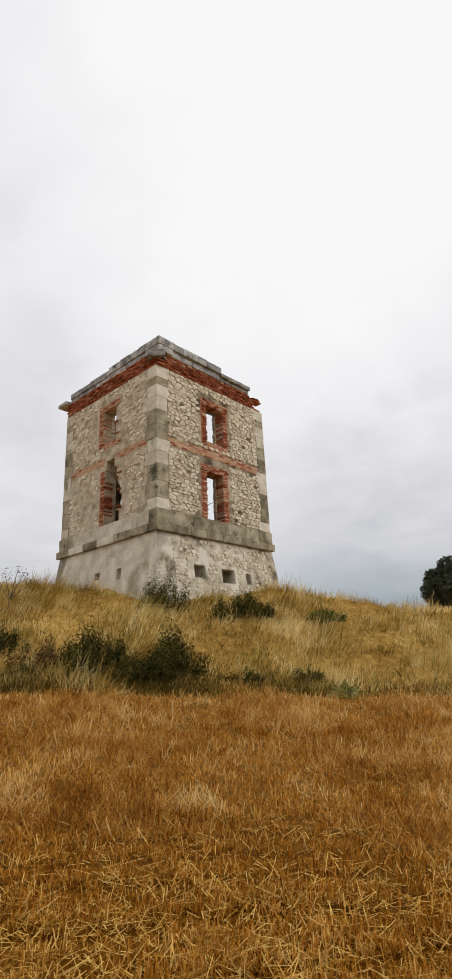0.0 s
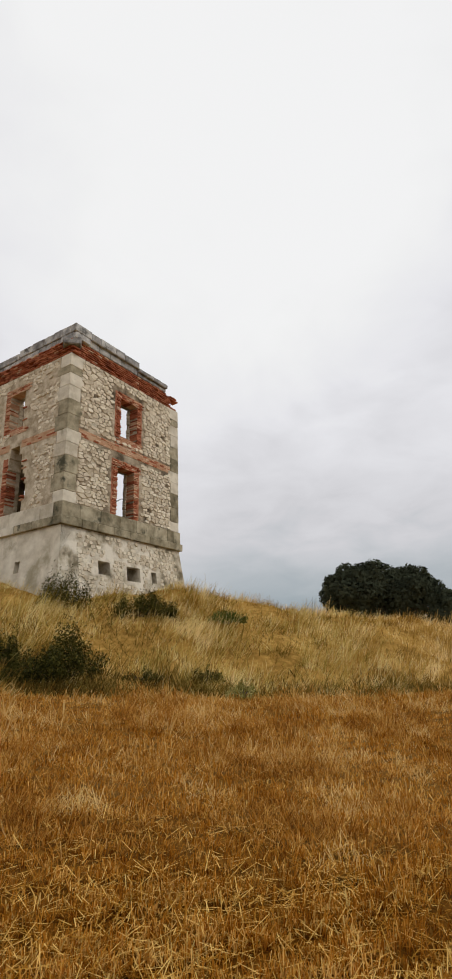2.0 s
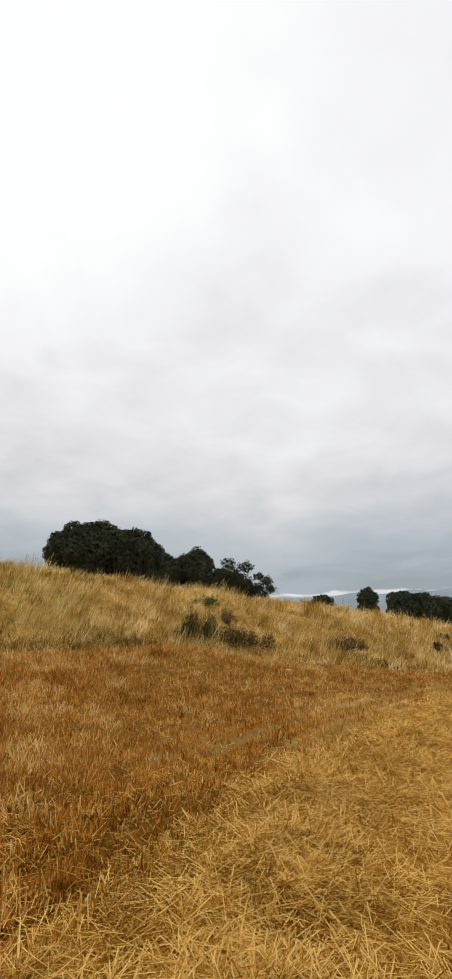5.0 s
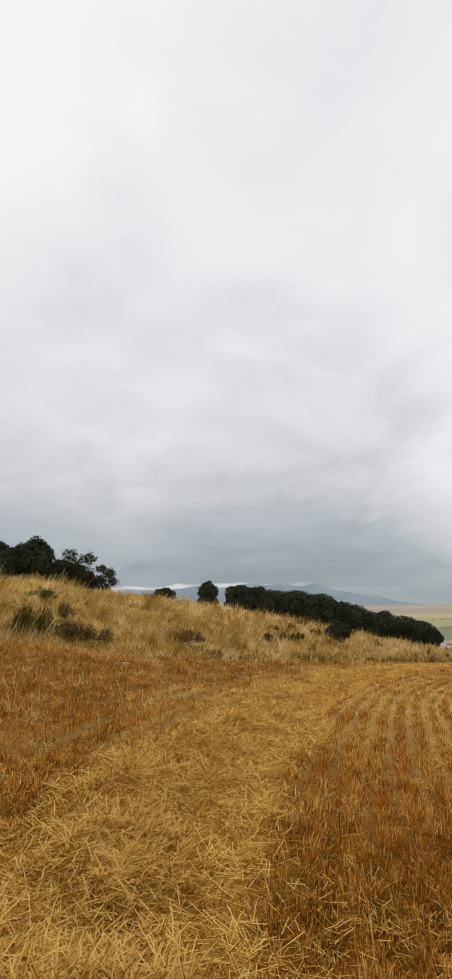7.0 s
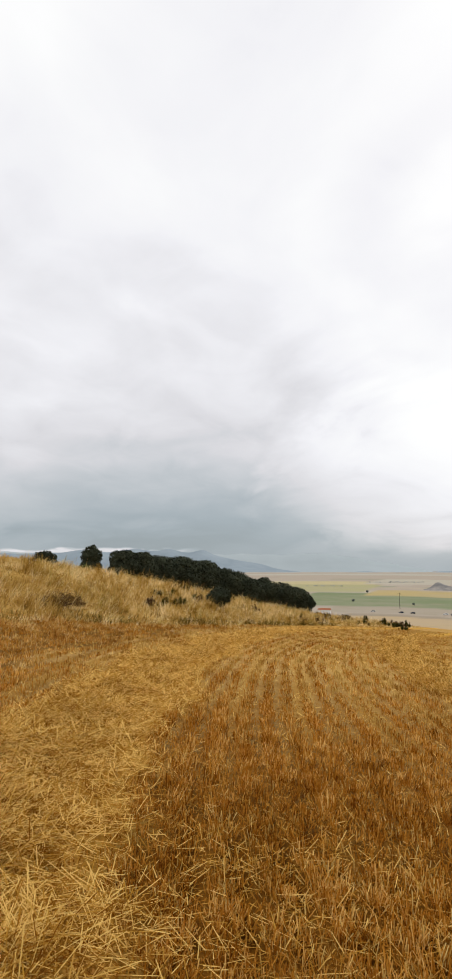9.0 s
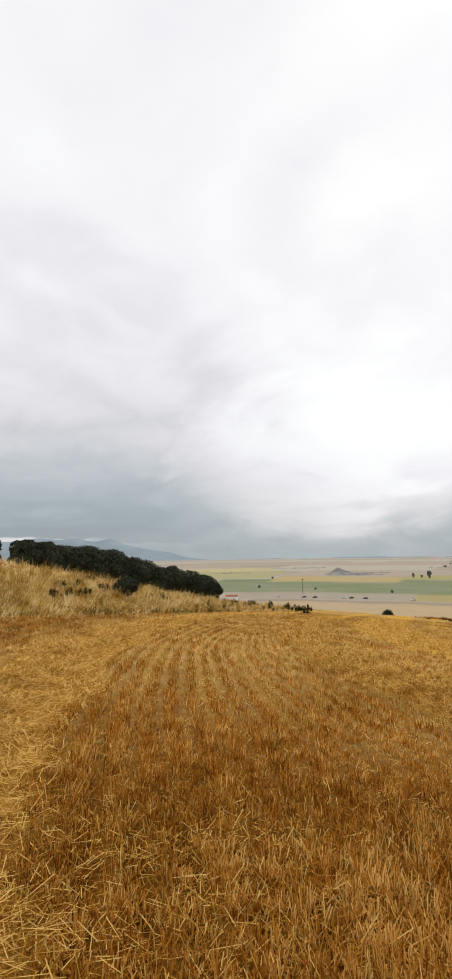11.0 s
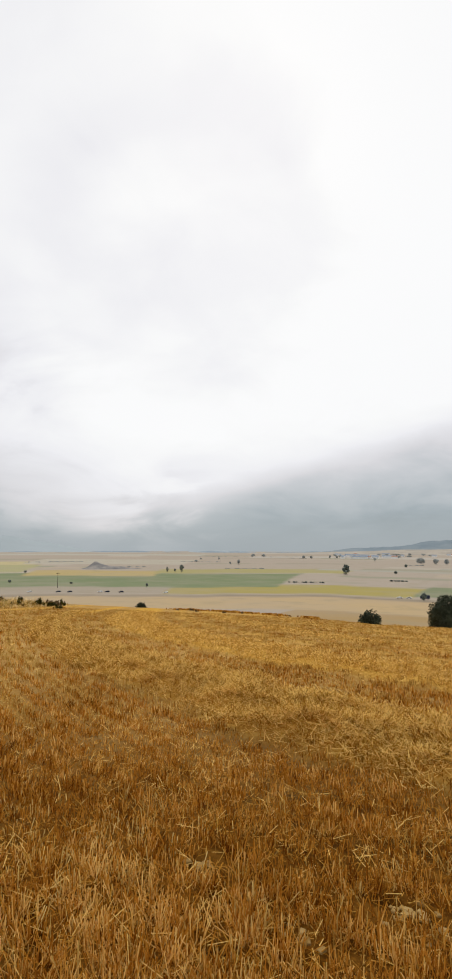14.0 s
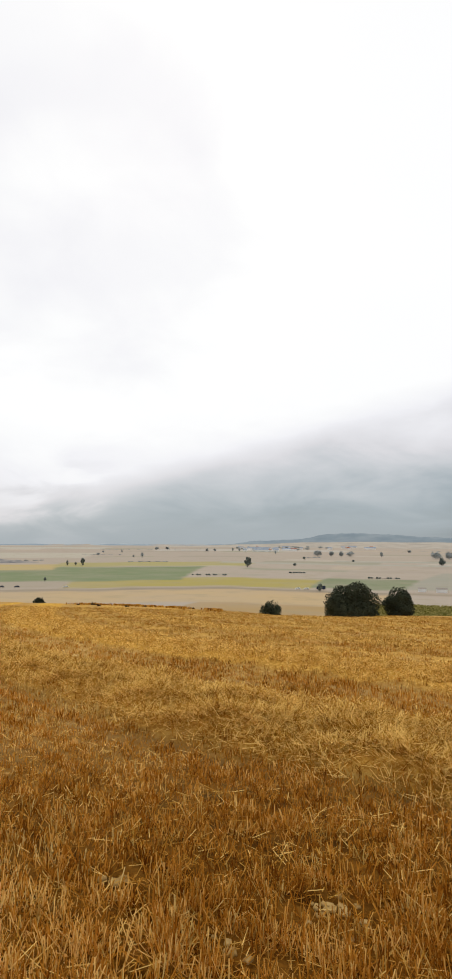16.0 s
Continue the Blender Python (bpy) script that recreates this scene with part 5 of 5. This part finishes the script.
for i, (az, r, w, h) in enumerate(WOOD):
    x, y = at(az, r)
    plant("holm_oak", "dark evergreen holm oak in the wood below the ridge", "tree", x, y, dome(w, h * 1.08, 6, 140 + i, 0.05), 5200, 0.15, seed=240 + i, group="wood below the ridge", trunk=0.25, ragged=0.1, fill=0.65)
x, y = at(54.2, 52)
plant("juniper", "upright dark evergreen shrub on the ridge", "shrub", x, y, [(0, 0, 0.9, 1.0, 1.0, 0.9), (0.1, 0, 2.0, 0.85, 0.85, 1.0)], 6000, 0.11, seed=300)
x, y = at(53.7, 50.5)
plant("green_shrub", "rounded fresh green shrub before a dark juniper", "shrub", x, y, dome(1.5, 1.15, 5, 310, 0.05), 3000, 0.06, GREEN_LEAF, 0.04, 310, ragged=0.3)
x, y = at(49.8, 45)
plant("leafy_bush", "straggling leafy bush on the skyline", "shrub", x, y, dome(2.2, 1.4, 5, 301), 1600, 0.1, seed=301, ragged=0.6, trunk=0.05)
x, y = at(67.5, 40)
plant("round_bush", "rounded dark green bush on the slope", "shrub", x, y, dome(2.0, 1.55, 6, 302, 0.05), 6000, 0.08, seed=302)
# beyond the brow of the field
for name, az, r, w, h, count, lab in (("holm_oak", 125.7, 84, 9.4, 8.3, 38000, "large round holm oak beyond the field"), ("holm_oak", 130.3, 88, 5.2, 6.8, 17000, "smaller holm oak beside a larger one beyond the field"), ("small_oak", 117.5, 74, 3.3, 3.7, 4200, "small open oak beyond the field edge"), ("black_bush", 94, 112, 2.4, 2.0, 2500, "low black-green bush at the field's brow")):
    x, y = at(az, r)
    plant(name, lab, "tree", x, y, dome(w, h, 8, 160 + int(az), 0.05), int(count * 0.55), 0.15, seed=int(az) + 400, trunk=0.2, ragged=0.12 if h > 5 else 0.4, fill=0.6, sink=0.1 * h)
# shrubs on the bank
SHRUBS = [(-1.75, 19.0, 1.8, 1.85, 3600, 0), (0.95, 18.1, 1.8, 1.45, 5200, 0), (-2.75, 13.3, 1.7, 1.6, 5000, 0), (-1.1, 13.0, 2.1, 1.6, 5800, 0), (-1.7, 12.7, 1.5, 0.6, 2000, 0), (3.75, 18.8, 1.5, 0.7, 2200, 3), (2.75, 12.2, 0.7, 0.5, 800, 1), (2.1, 13.6, 1.1, 0.55, 600, 0), (0.7, 13.4, 0.9, 0.5, 450, 0),
          (11.9, 15.8, 1.6, 1.75, 3400, 0), (13.2, 15.0, 2.3, 1.25, 3000, 2), (13.0, 15.4, 1.2, 1.0, 1200, 0), (15.4, 19.7, 1.4, 0.7, 1500, 3), (-5.6, 14.2, 1.7, 1.1, 2600, 0), (-4.2, 12.6, 0.9, 0.5, 700, 0), (-4.1, 13.5, 1.5, 1.0, 1500, 2), (18.5, 14.6, 2.2, 1.0, 2000, 2), (14.6, 17.4, 0.9, 0.9, 800, 2)]
for i, (x, y, w, h, count, kind) in enumerate(SHRUBS):
    plant(("shrub", "pale_weed", "withered_shrub", "green_shrub")[kind], ("dark green thorny shrub in the dry grass", "pale green weed clump in the dry grass", "brown withered shrub in the dry grass", "low fresh green shrub in the dry grass")[kind], "shrub", x, y,
          sprays(w, h, 34, 180 + i), int(count * 1.9), 0.026, (SHRUB_LEAF, WEED_LEAF, BROWN_LEAF, GREEN_LEAF)[kind], 0.02, 500 + i, ragged=0.5, fill=0.05, sink=0.12 * h)

# scrub dotted over the slope and along the brow of the field
g = random.Random(31)
for i in range(34):
    if i < 22:
        az = g.uniform(60, 86)
        r = 14 / max(0.2, math.cos(radians(az))) * g.uniform(1.05, 1.5) if az < 76 else g.uniform(58, 96)
    else:
        az, r = g.uniform(97, 113), g.uniform(84, 94)
    x, y = at(az, r)
    w = g.uniform(0.6, 1.5) * (1 if i < 22 else 0.7)
    plant("scrub_bush", "small dark scrub bush in the dry grass" if i < 22 else "low brown scrub along the brow of the field", "shrub", x, y, sprays(w, w * g.uniform(0.45, 0.7), 9, 600 + i), 420, 0.07, BROWN_LEAF if i % 3 == 0 or i >= 22 else SHRUB_LEAF, 0.03, 700 + i, "scrub on the slope", ragged=0.6)

for i in range(26):
    x = g.uniform(40, 92)
    y = float(edge_y(x)) + g.uniform(0.4, 9) * g.uniform(0.4, 1)
    w = g.uniform(0.5, 1.7)
    plant("scrub_bush", "small dark scrub bush on the pale grass slope", "shrub", x, y, sprays(w, w * g.uniform(0.5, 0.8), 9, 1600 + i), 420, 0.08, SHRUB_LEAF if i % 2 else BROWN_LEAF, 0.03, 1700 + i, "scrub on the slope", ragged=0.6)
for i in range(16):
    x, y = at(g.uniform(75.5, 86.5), g.uniform(72, 100))
    w = g.uniform(0.8, 1.7)
    plant("scrub_bush", "dark scrub bush where the slope runs out", "shrub", x, y, sprays(w, w * g.uniform(0.6, 0.9), 9, 1800 + i), 420, 0.1, SHRUB_LEAF if i % 3 else BROWN_LEAF, 0.03, 1900 + i, "scrub on the slope", ragged=0.6)
# a leafless thorn bush on the skyline
x, y = at(-20.5, 19)
plant("bare_thorn", "nearly leafless thorn bush on the bank", "shrub", x, y, [(0.5, -0.15, 1.05, 0.22, 0.22, 0.22), (0.2, 0.2, 1.35, 0.2, 0.2, 0.2), (-0.2, 0, 1.15, 0.3, 0.3, 0.3), (0.7, 0.1, 0.8, 0.2, 0.2, 0.2), (-0.5, 0.15, 0.85, 0.2, 0.2, 0.2)], 220, 0.03, BROWN_LEAF, 0.04, 777, ragged=0.6, fill=0.05)

# pale stones showing in the grass and crumbled clods on the soil
g = random.Random(41)
for x, y, size in ((11.16, 11.5, 0.3), (11.18, 10.67, 0.2)):
    stone = tagged(new("field_stone", mesh_of(rough_block(size * 1.3, size, size * 0.75, g.random() * 9, 0.05, 2), "field_stone", CLOD)), "pale limestone lump half hidden in dry grass", "stone", "stones in the grass")
    stone.matrix_world = pose(x, y, float(ground_z(x, y)) - 0.4 * size, 0, 0, g.uniform(0, 180))
for k in range(34):
    x, y, wide = BARE[0 if k < 20 else 1 + k % 2]
    x, y, size = x + g.gauss(0, 0.4 * wide), y + g.gauss(0, 0.4 * wide), g.uniform(0.015, 0.045)
    clod = tagged(new("earth_clod", mesh_of(rough_block(size * 1.4, size, size * 0.6, g.random() * 9, 0.012, 1), "earth_clod", CLOD)), "dry crumbled clod of pale earth among stubble", "clod", "clods in the stubble")
    clod.matrix_world = pose(x, y, float(ground_z(x, y)) - 0.25 * size, 0, 0, g.uniform(0, 180))

# ---- the plain ----
# single trees and rows of trees: azimuth, distance, width, height
FAR_TREES = [(96.5, 905, 4.5, 9), (97.3, 905, 4, 6), (98.0, 905, 8, 13), (115.1, 850, 13, 17), (122.4, 1480, 26, 16), (123.8, 1480, 14, 15), (124.8, 1480, 13, 14), (125.7, 1480, 24, 14), (128.8, 1480, 10, 13), (118.0, 1700, 10, 15), (122.6, 436, 4.6, 6.5), (134.5, 1000, 12, 14),
             (104.0, 1300, 8, 13), (103.1, 1330, 6, 6), (110.8, 2000, 16, 16), (111.6, 2000, 14, 16), (101.9, 1750, 8, 12), (100.0, 1800, 10, 8), (105.5, 2300, 26, 18), (106.6, 2300, 24, 17), (113.5, 2100, 12, 18), (114.2, 2100, 14, 16), (94.4, 560, 3, 4.2), (86.8, 620, 4, 2.6), (81.0, 660, 4, 3.5), (121.0, 1200, 7, 7), (126.0, 1100, 6, 5), (134.0, 1350, 30, 17), (135.2, 1350, 22, 18), (131.5, 2000, 20, 14), (82.4, 900, 5, 4), (99.5, 1500, 12, 6), (120.0, 900, 6, 5)]
for i, (az, r, w, h) in enumerate(FAR_TREES):
    x, y = at(az, r)
    k = 0.75 if r > 1500 else 1.0
    plant("field_tree", "field tree far out on the plain, haze in its leaf colour", "tree", x, y, dome(w * k, h * k, 5, 800 + i, 0.1), 500, 0.1 * min(w, h) * k, HAZE_LEAF if r > 1250 else FAR_LEAF, 0.03 * h, 900 + i, "trees on the plain")
# low hedges between the fields
g = random.Random(66)
HEDGES = [(109.3, 113.0, 640), (119.5, 121.0, 700), (127, 131, 620), (98, 102, 1500), (108, 111, 2050)]
for i in range(12):
    az0 = g.uniform(72, 134)
    HEDGES.append((az0, az0 + g.uniform(2, 6), 900 * math.exp(g.uniform(0, 1.1))))
for i, (az0, az1, r) in enumerate(HEDGES):
    n = 16
    pts = [at(az0 + (az1 - az0) * k / (n - 1), r) for k in range(n)]
    x0, y0 = pts[n // 2]
    z0 = float(ground_z(x0, y0))
    lobes = [(px - x0, py - y0, float(ground_z(px, py)) - z0 + 0.8, r * radians(az1 - az0) * 0.026 * (0.6 + (k + i) % 3 * 0.4), r * 0.002, 0.3 + ((k + i) * 7 % 5) * 0.16) for k, (px, py) in enumerate(pts) if (k * 5 + i * 3) % 7 < 4]
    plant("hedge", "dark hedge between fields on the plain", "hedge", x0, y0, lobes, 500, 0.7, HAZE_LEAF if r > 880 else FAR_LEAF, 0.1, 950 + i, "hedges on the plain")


def house(name, label, az, r, w, d, h, roof, turn, walls=None):
    """Walls, a pitched roof with eaves, a door and windows."""
    x, y = at(az, r)
    ob = tagged(new(name), label, "building")
    ob.matrix_world = pose(x, y, float(ground_z(x, y)), 0, 0, turn)
    bm = bmesh.new()
    box(bm, -w / 2, w / 2, -d / 2, d / 2, -0.4, h)
    part("wall", bm, walls or PAINTED, ob)
    bm = bmesh.new()
    e = 0.35
    v = [bm.verts.new(p) for p in ((-w / 2 - e, -d / 2 - e, h), (w / 2 + e, -d / 2 - e, h), (w / 2 + e, d / 2 + e, h), (-w / 2 - e, d / 2 + e, h), (-w / 2 - e, 0, h + d * 0.3), (w / 2 + e, 0, h + d * 0.3))]
    for f in ((0, 1, 5, 4), (2, 3, 4, 5), (0, 4, 3), (1, 2, 5), (3, 2, 1, 0)):
        bm.faces.new([v[i] for i in f])
    part("roof", bm, roof, ob)
    for k in range(max(1, int(w / 3.5))):
        bm = bmesh.new()
        cx = -w / 2 + (k + 0.5) * w / max(1, int(w / 3.5))
        box(bm, cx - 0.5, cx + 0.5, -d / 2 - 0.06, -d / 2 + 0.02, h * 0.4, h * 0.8)
        part("window", bm, SLATE, ob)
    return ob


house("farm_shed", "small white farm shed with a red tiled roof", 78.1, 480, 10, 5, 3.0, TILE_ROOF, 95)
for az, w, h in ((132.6, 6, 2.6), (134.4, 8, 2.6)):
    house("roadside_shed", "pale roadside shed beside the valley road", az, 458, w, w * 0.5, h, EARTH, 180 - az)


def profile(bm, pts, half):
    """A body with the given side outline, drawn across its width and narrowing towards the top."""
    top = max(z for _, z in pts)
    rings = [[bm.verts.new((x, side_ * half * (1 - 0.14 * z / top), z)) for x, z in pts] for side_ in (-1, 1)]
    bm.faces.new(rings[0])
    bm.faces.new(rings[1][::-1])
    for k in range(len(pts)):
        n = (k + 1) % len(pts)
        bm.faces.new((rings[0][k], rings[1][k], rings[1][n], rings[0][n]))


def vehicle(name, label, az, outline, glass, length, half, paint, turn=0):
    """Body, window band and four wheels, standing on the valley road."""
    x, y = at(az, float(np.interp(az, [83, 96, 122], [509, 475, 453])))
    ob = tagged(new(name), label, "vehicle", "traffic on the valley road")
    ob.matrix_world = pose(x, y, float(ground_z(x, y)) + 0.02, 0, 0, 90 - az + 90 + turn)
    for part_name, pts, wide, mat in (("body", outline, half, paint), ("window_band", glass, half + 0.02, SLATE)):
        bm = bmesh.new()
        profile(bm, [(px * length, pz) for px, pz in pts], wide)
        part(part_name, bm, mat, ob)
    for px in (-0.31, 0.31):
        for side_ in (-1, 1):
            bm = bmesh.new()
            bmesh.ops.create_cone(bm, cap_ends=True, segments=14, radius1=0.33, radius2=0.33, depth=0.22)
            part("wheel", bm, TYRE, ob).matrix_local = Matrix.Translation((px * length, side_ * (half - 0.1), 0.33)) @ Matrix.Rotation(radians(90), 4, "X")


CAR = [(-0.5, 0.3), (0.5, 0.3), (0.5, 0.75), (0.27, 0.88), (0.12, 1.42), (-0.3, 1.45), (-0.47, 0.95), (-0.5, 0.9)]
CAR_GLASS = [(0.22, 0.93), (0.11, 1.34), (-0.28, 1.37), (-0.41, 0.96)]
LORRY = [(-0.5, 0.6), (0.5, 0.6), (0.5, 1.7), (0.46, 2.7), (0.3, 2.8), (0.28, 3.2), (-0.5, 3.2)]
LORRY_GLASS = [(0.47, 1.75), (0.44, 2.5), (0.33, 2.5), (0.33, 1.75)]
for k, az in enumerate((82.9, 85.6, 86.7, 89.7, 90.4, 91.8, 96.4, 120.3, 121.2)):
    white = k in (0, 3, 6, 7, 8)
    vehicle("car", "white car on the valley road" if white else "dark car on the valley road", az, CAR, CAR_GLASS, 4.3, 0.88, PAINTED if white else CAR_PAINT)
vehicle("lorry", "dark blue box lorry on the valley road", 122.7, LORRY, LORRY_GLASS, 7.2, 1.2, CAR_PAINT)
g = random.Random(5)
for i in range(34):
    az = g.gauss(117.3, 1.3) if i < 20 else g.uniform(114, 128)
    barn = i % 5 == 0
    house("farm_barn" if barn else "village_house", "long barn in a far village, blue-grey haze in its roof colour" if barn else "small white house of a far village", az, g.uniform(2050, 2500) if i < 20 else g.uniform(2300, 3200), g.uniform(34, 60) if barn else g.uniform(10, 22), 16 if barn else 11, g.uniform(6, 9), HAZED_ROOF if barn or i % 3 else TILE_ROOF, 180 - az + g.uniform(-25, 25))
for i in range(16):
    x, y = at(g.uniform(114, 124), g.uniform(2300, 3300))
    plant("village_tree", "tree among the far village houses, haze in its leaf colour", "tree", x, y, dome(g.uniform(14, 34), g.uniform(7, 12), 5, 830 + i, 0.1), 250, 1.5, HAZE_LEAF, 0.4, 980 + i, "village trees")


def hillock():
    """A bare conical knoll with a long low tail."""
    x0, y0 = at(91.4, 1050)
    bm = bmesh.new()
    n, m = 28, 48
    grid = []
    for j in range(n):
        row = []
        for i in range(m):
            u, v = -1 + 2 * i / (m - 1), -1 + 2 * j / (n - 1)
            a = 11 * math.exp(-((u + 0.55) / 0.2) ** 2 - (v / 0.5) ** 2) + 5 * math.exp(-((u + 0.15) / 0.5) ** 2 - (v / 0.55) ** 2)
            a *= 1 + 0.25 * noise.noise(Vector((u * 6, v * 4, 0)))
            row.append(bm.verts.new((v * 45, -u * 75, a * (1 - max(abs(u), abs(v)) ** 6) - 0.6)))
        grid.append(row)
    for j in range(n - 1):
        for i in range(m - 1):
            bm.faces.new((grid[j][i], grid[j + 1][i], grid[j + 1][i + 1], grid[j][i + 1]))
    ob = tagged(new("hillock", mesh_of(bm, "hillock", KNOLL, True)), "bare grey knoll rising from the farmland", "hill", kind="structure")
    ob.location = (x0, y0, float(ground_z(x0, y0)))


hillock()
# a pylon by the valley road
x, y = at(85.5, 560)
pylon = tagged(new("power_pole"), "tall thin power pole beside the valley road", "pole")
pylon.location = (x, y, float(ground_z(x, y)))
bm = bmesh.new()
limb(bm, (0, 0, -0.5), (0, 0, 15), 0.3, 0.16)
part("pole", bm, BARK, pylon)
bm = bmesh.new()
box(bm, -0.1, 0.1, -1.6, 1.6, 14.0, 14.25)
part("crossarm", bm, BARK, pylon)


def vineyard():
    """Rows of vines below the field's brow."""
    g = np.random.default_rng(8)
    n = 9000
    a = np.radians(g.uniform(128, 140, n))
    r = g.uniform(190, 330, n)
    x, y = r * np.sin(a), r * np.cos(a)
    c, s = math.cos(radians(20)), math.sin(radians(20))
    u, v = x * c - y * s, x * s + y * c
    u = np.round(u / 5) * 5 + g.normal(0, 0.35, n)
    x, y = u * c + v * s, -u * s + v * c
    strips("vineyard", WEED_LEAF, x, y, ground_z(x, y), g.uniform(0.8, 1.4, n), np.full(n, 0.9), g.uniform(0, np.pi, n), np.abs(g.normal(0, 0.2, n)), g.uniform(0, 6.28, n), np.zeros(n), "rows of green vines below the field", "vines")


vineyard()
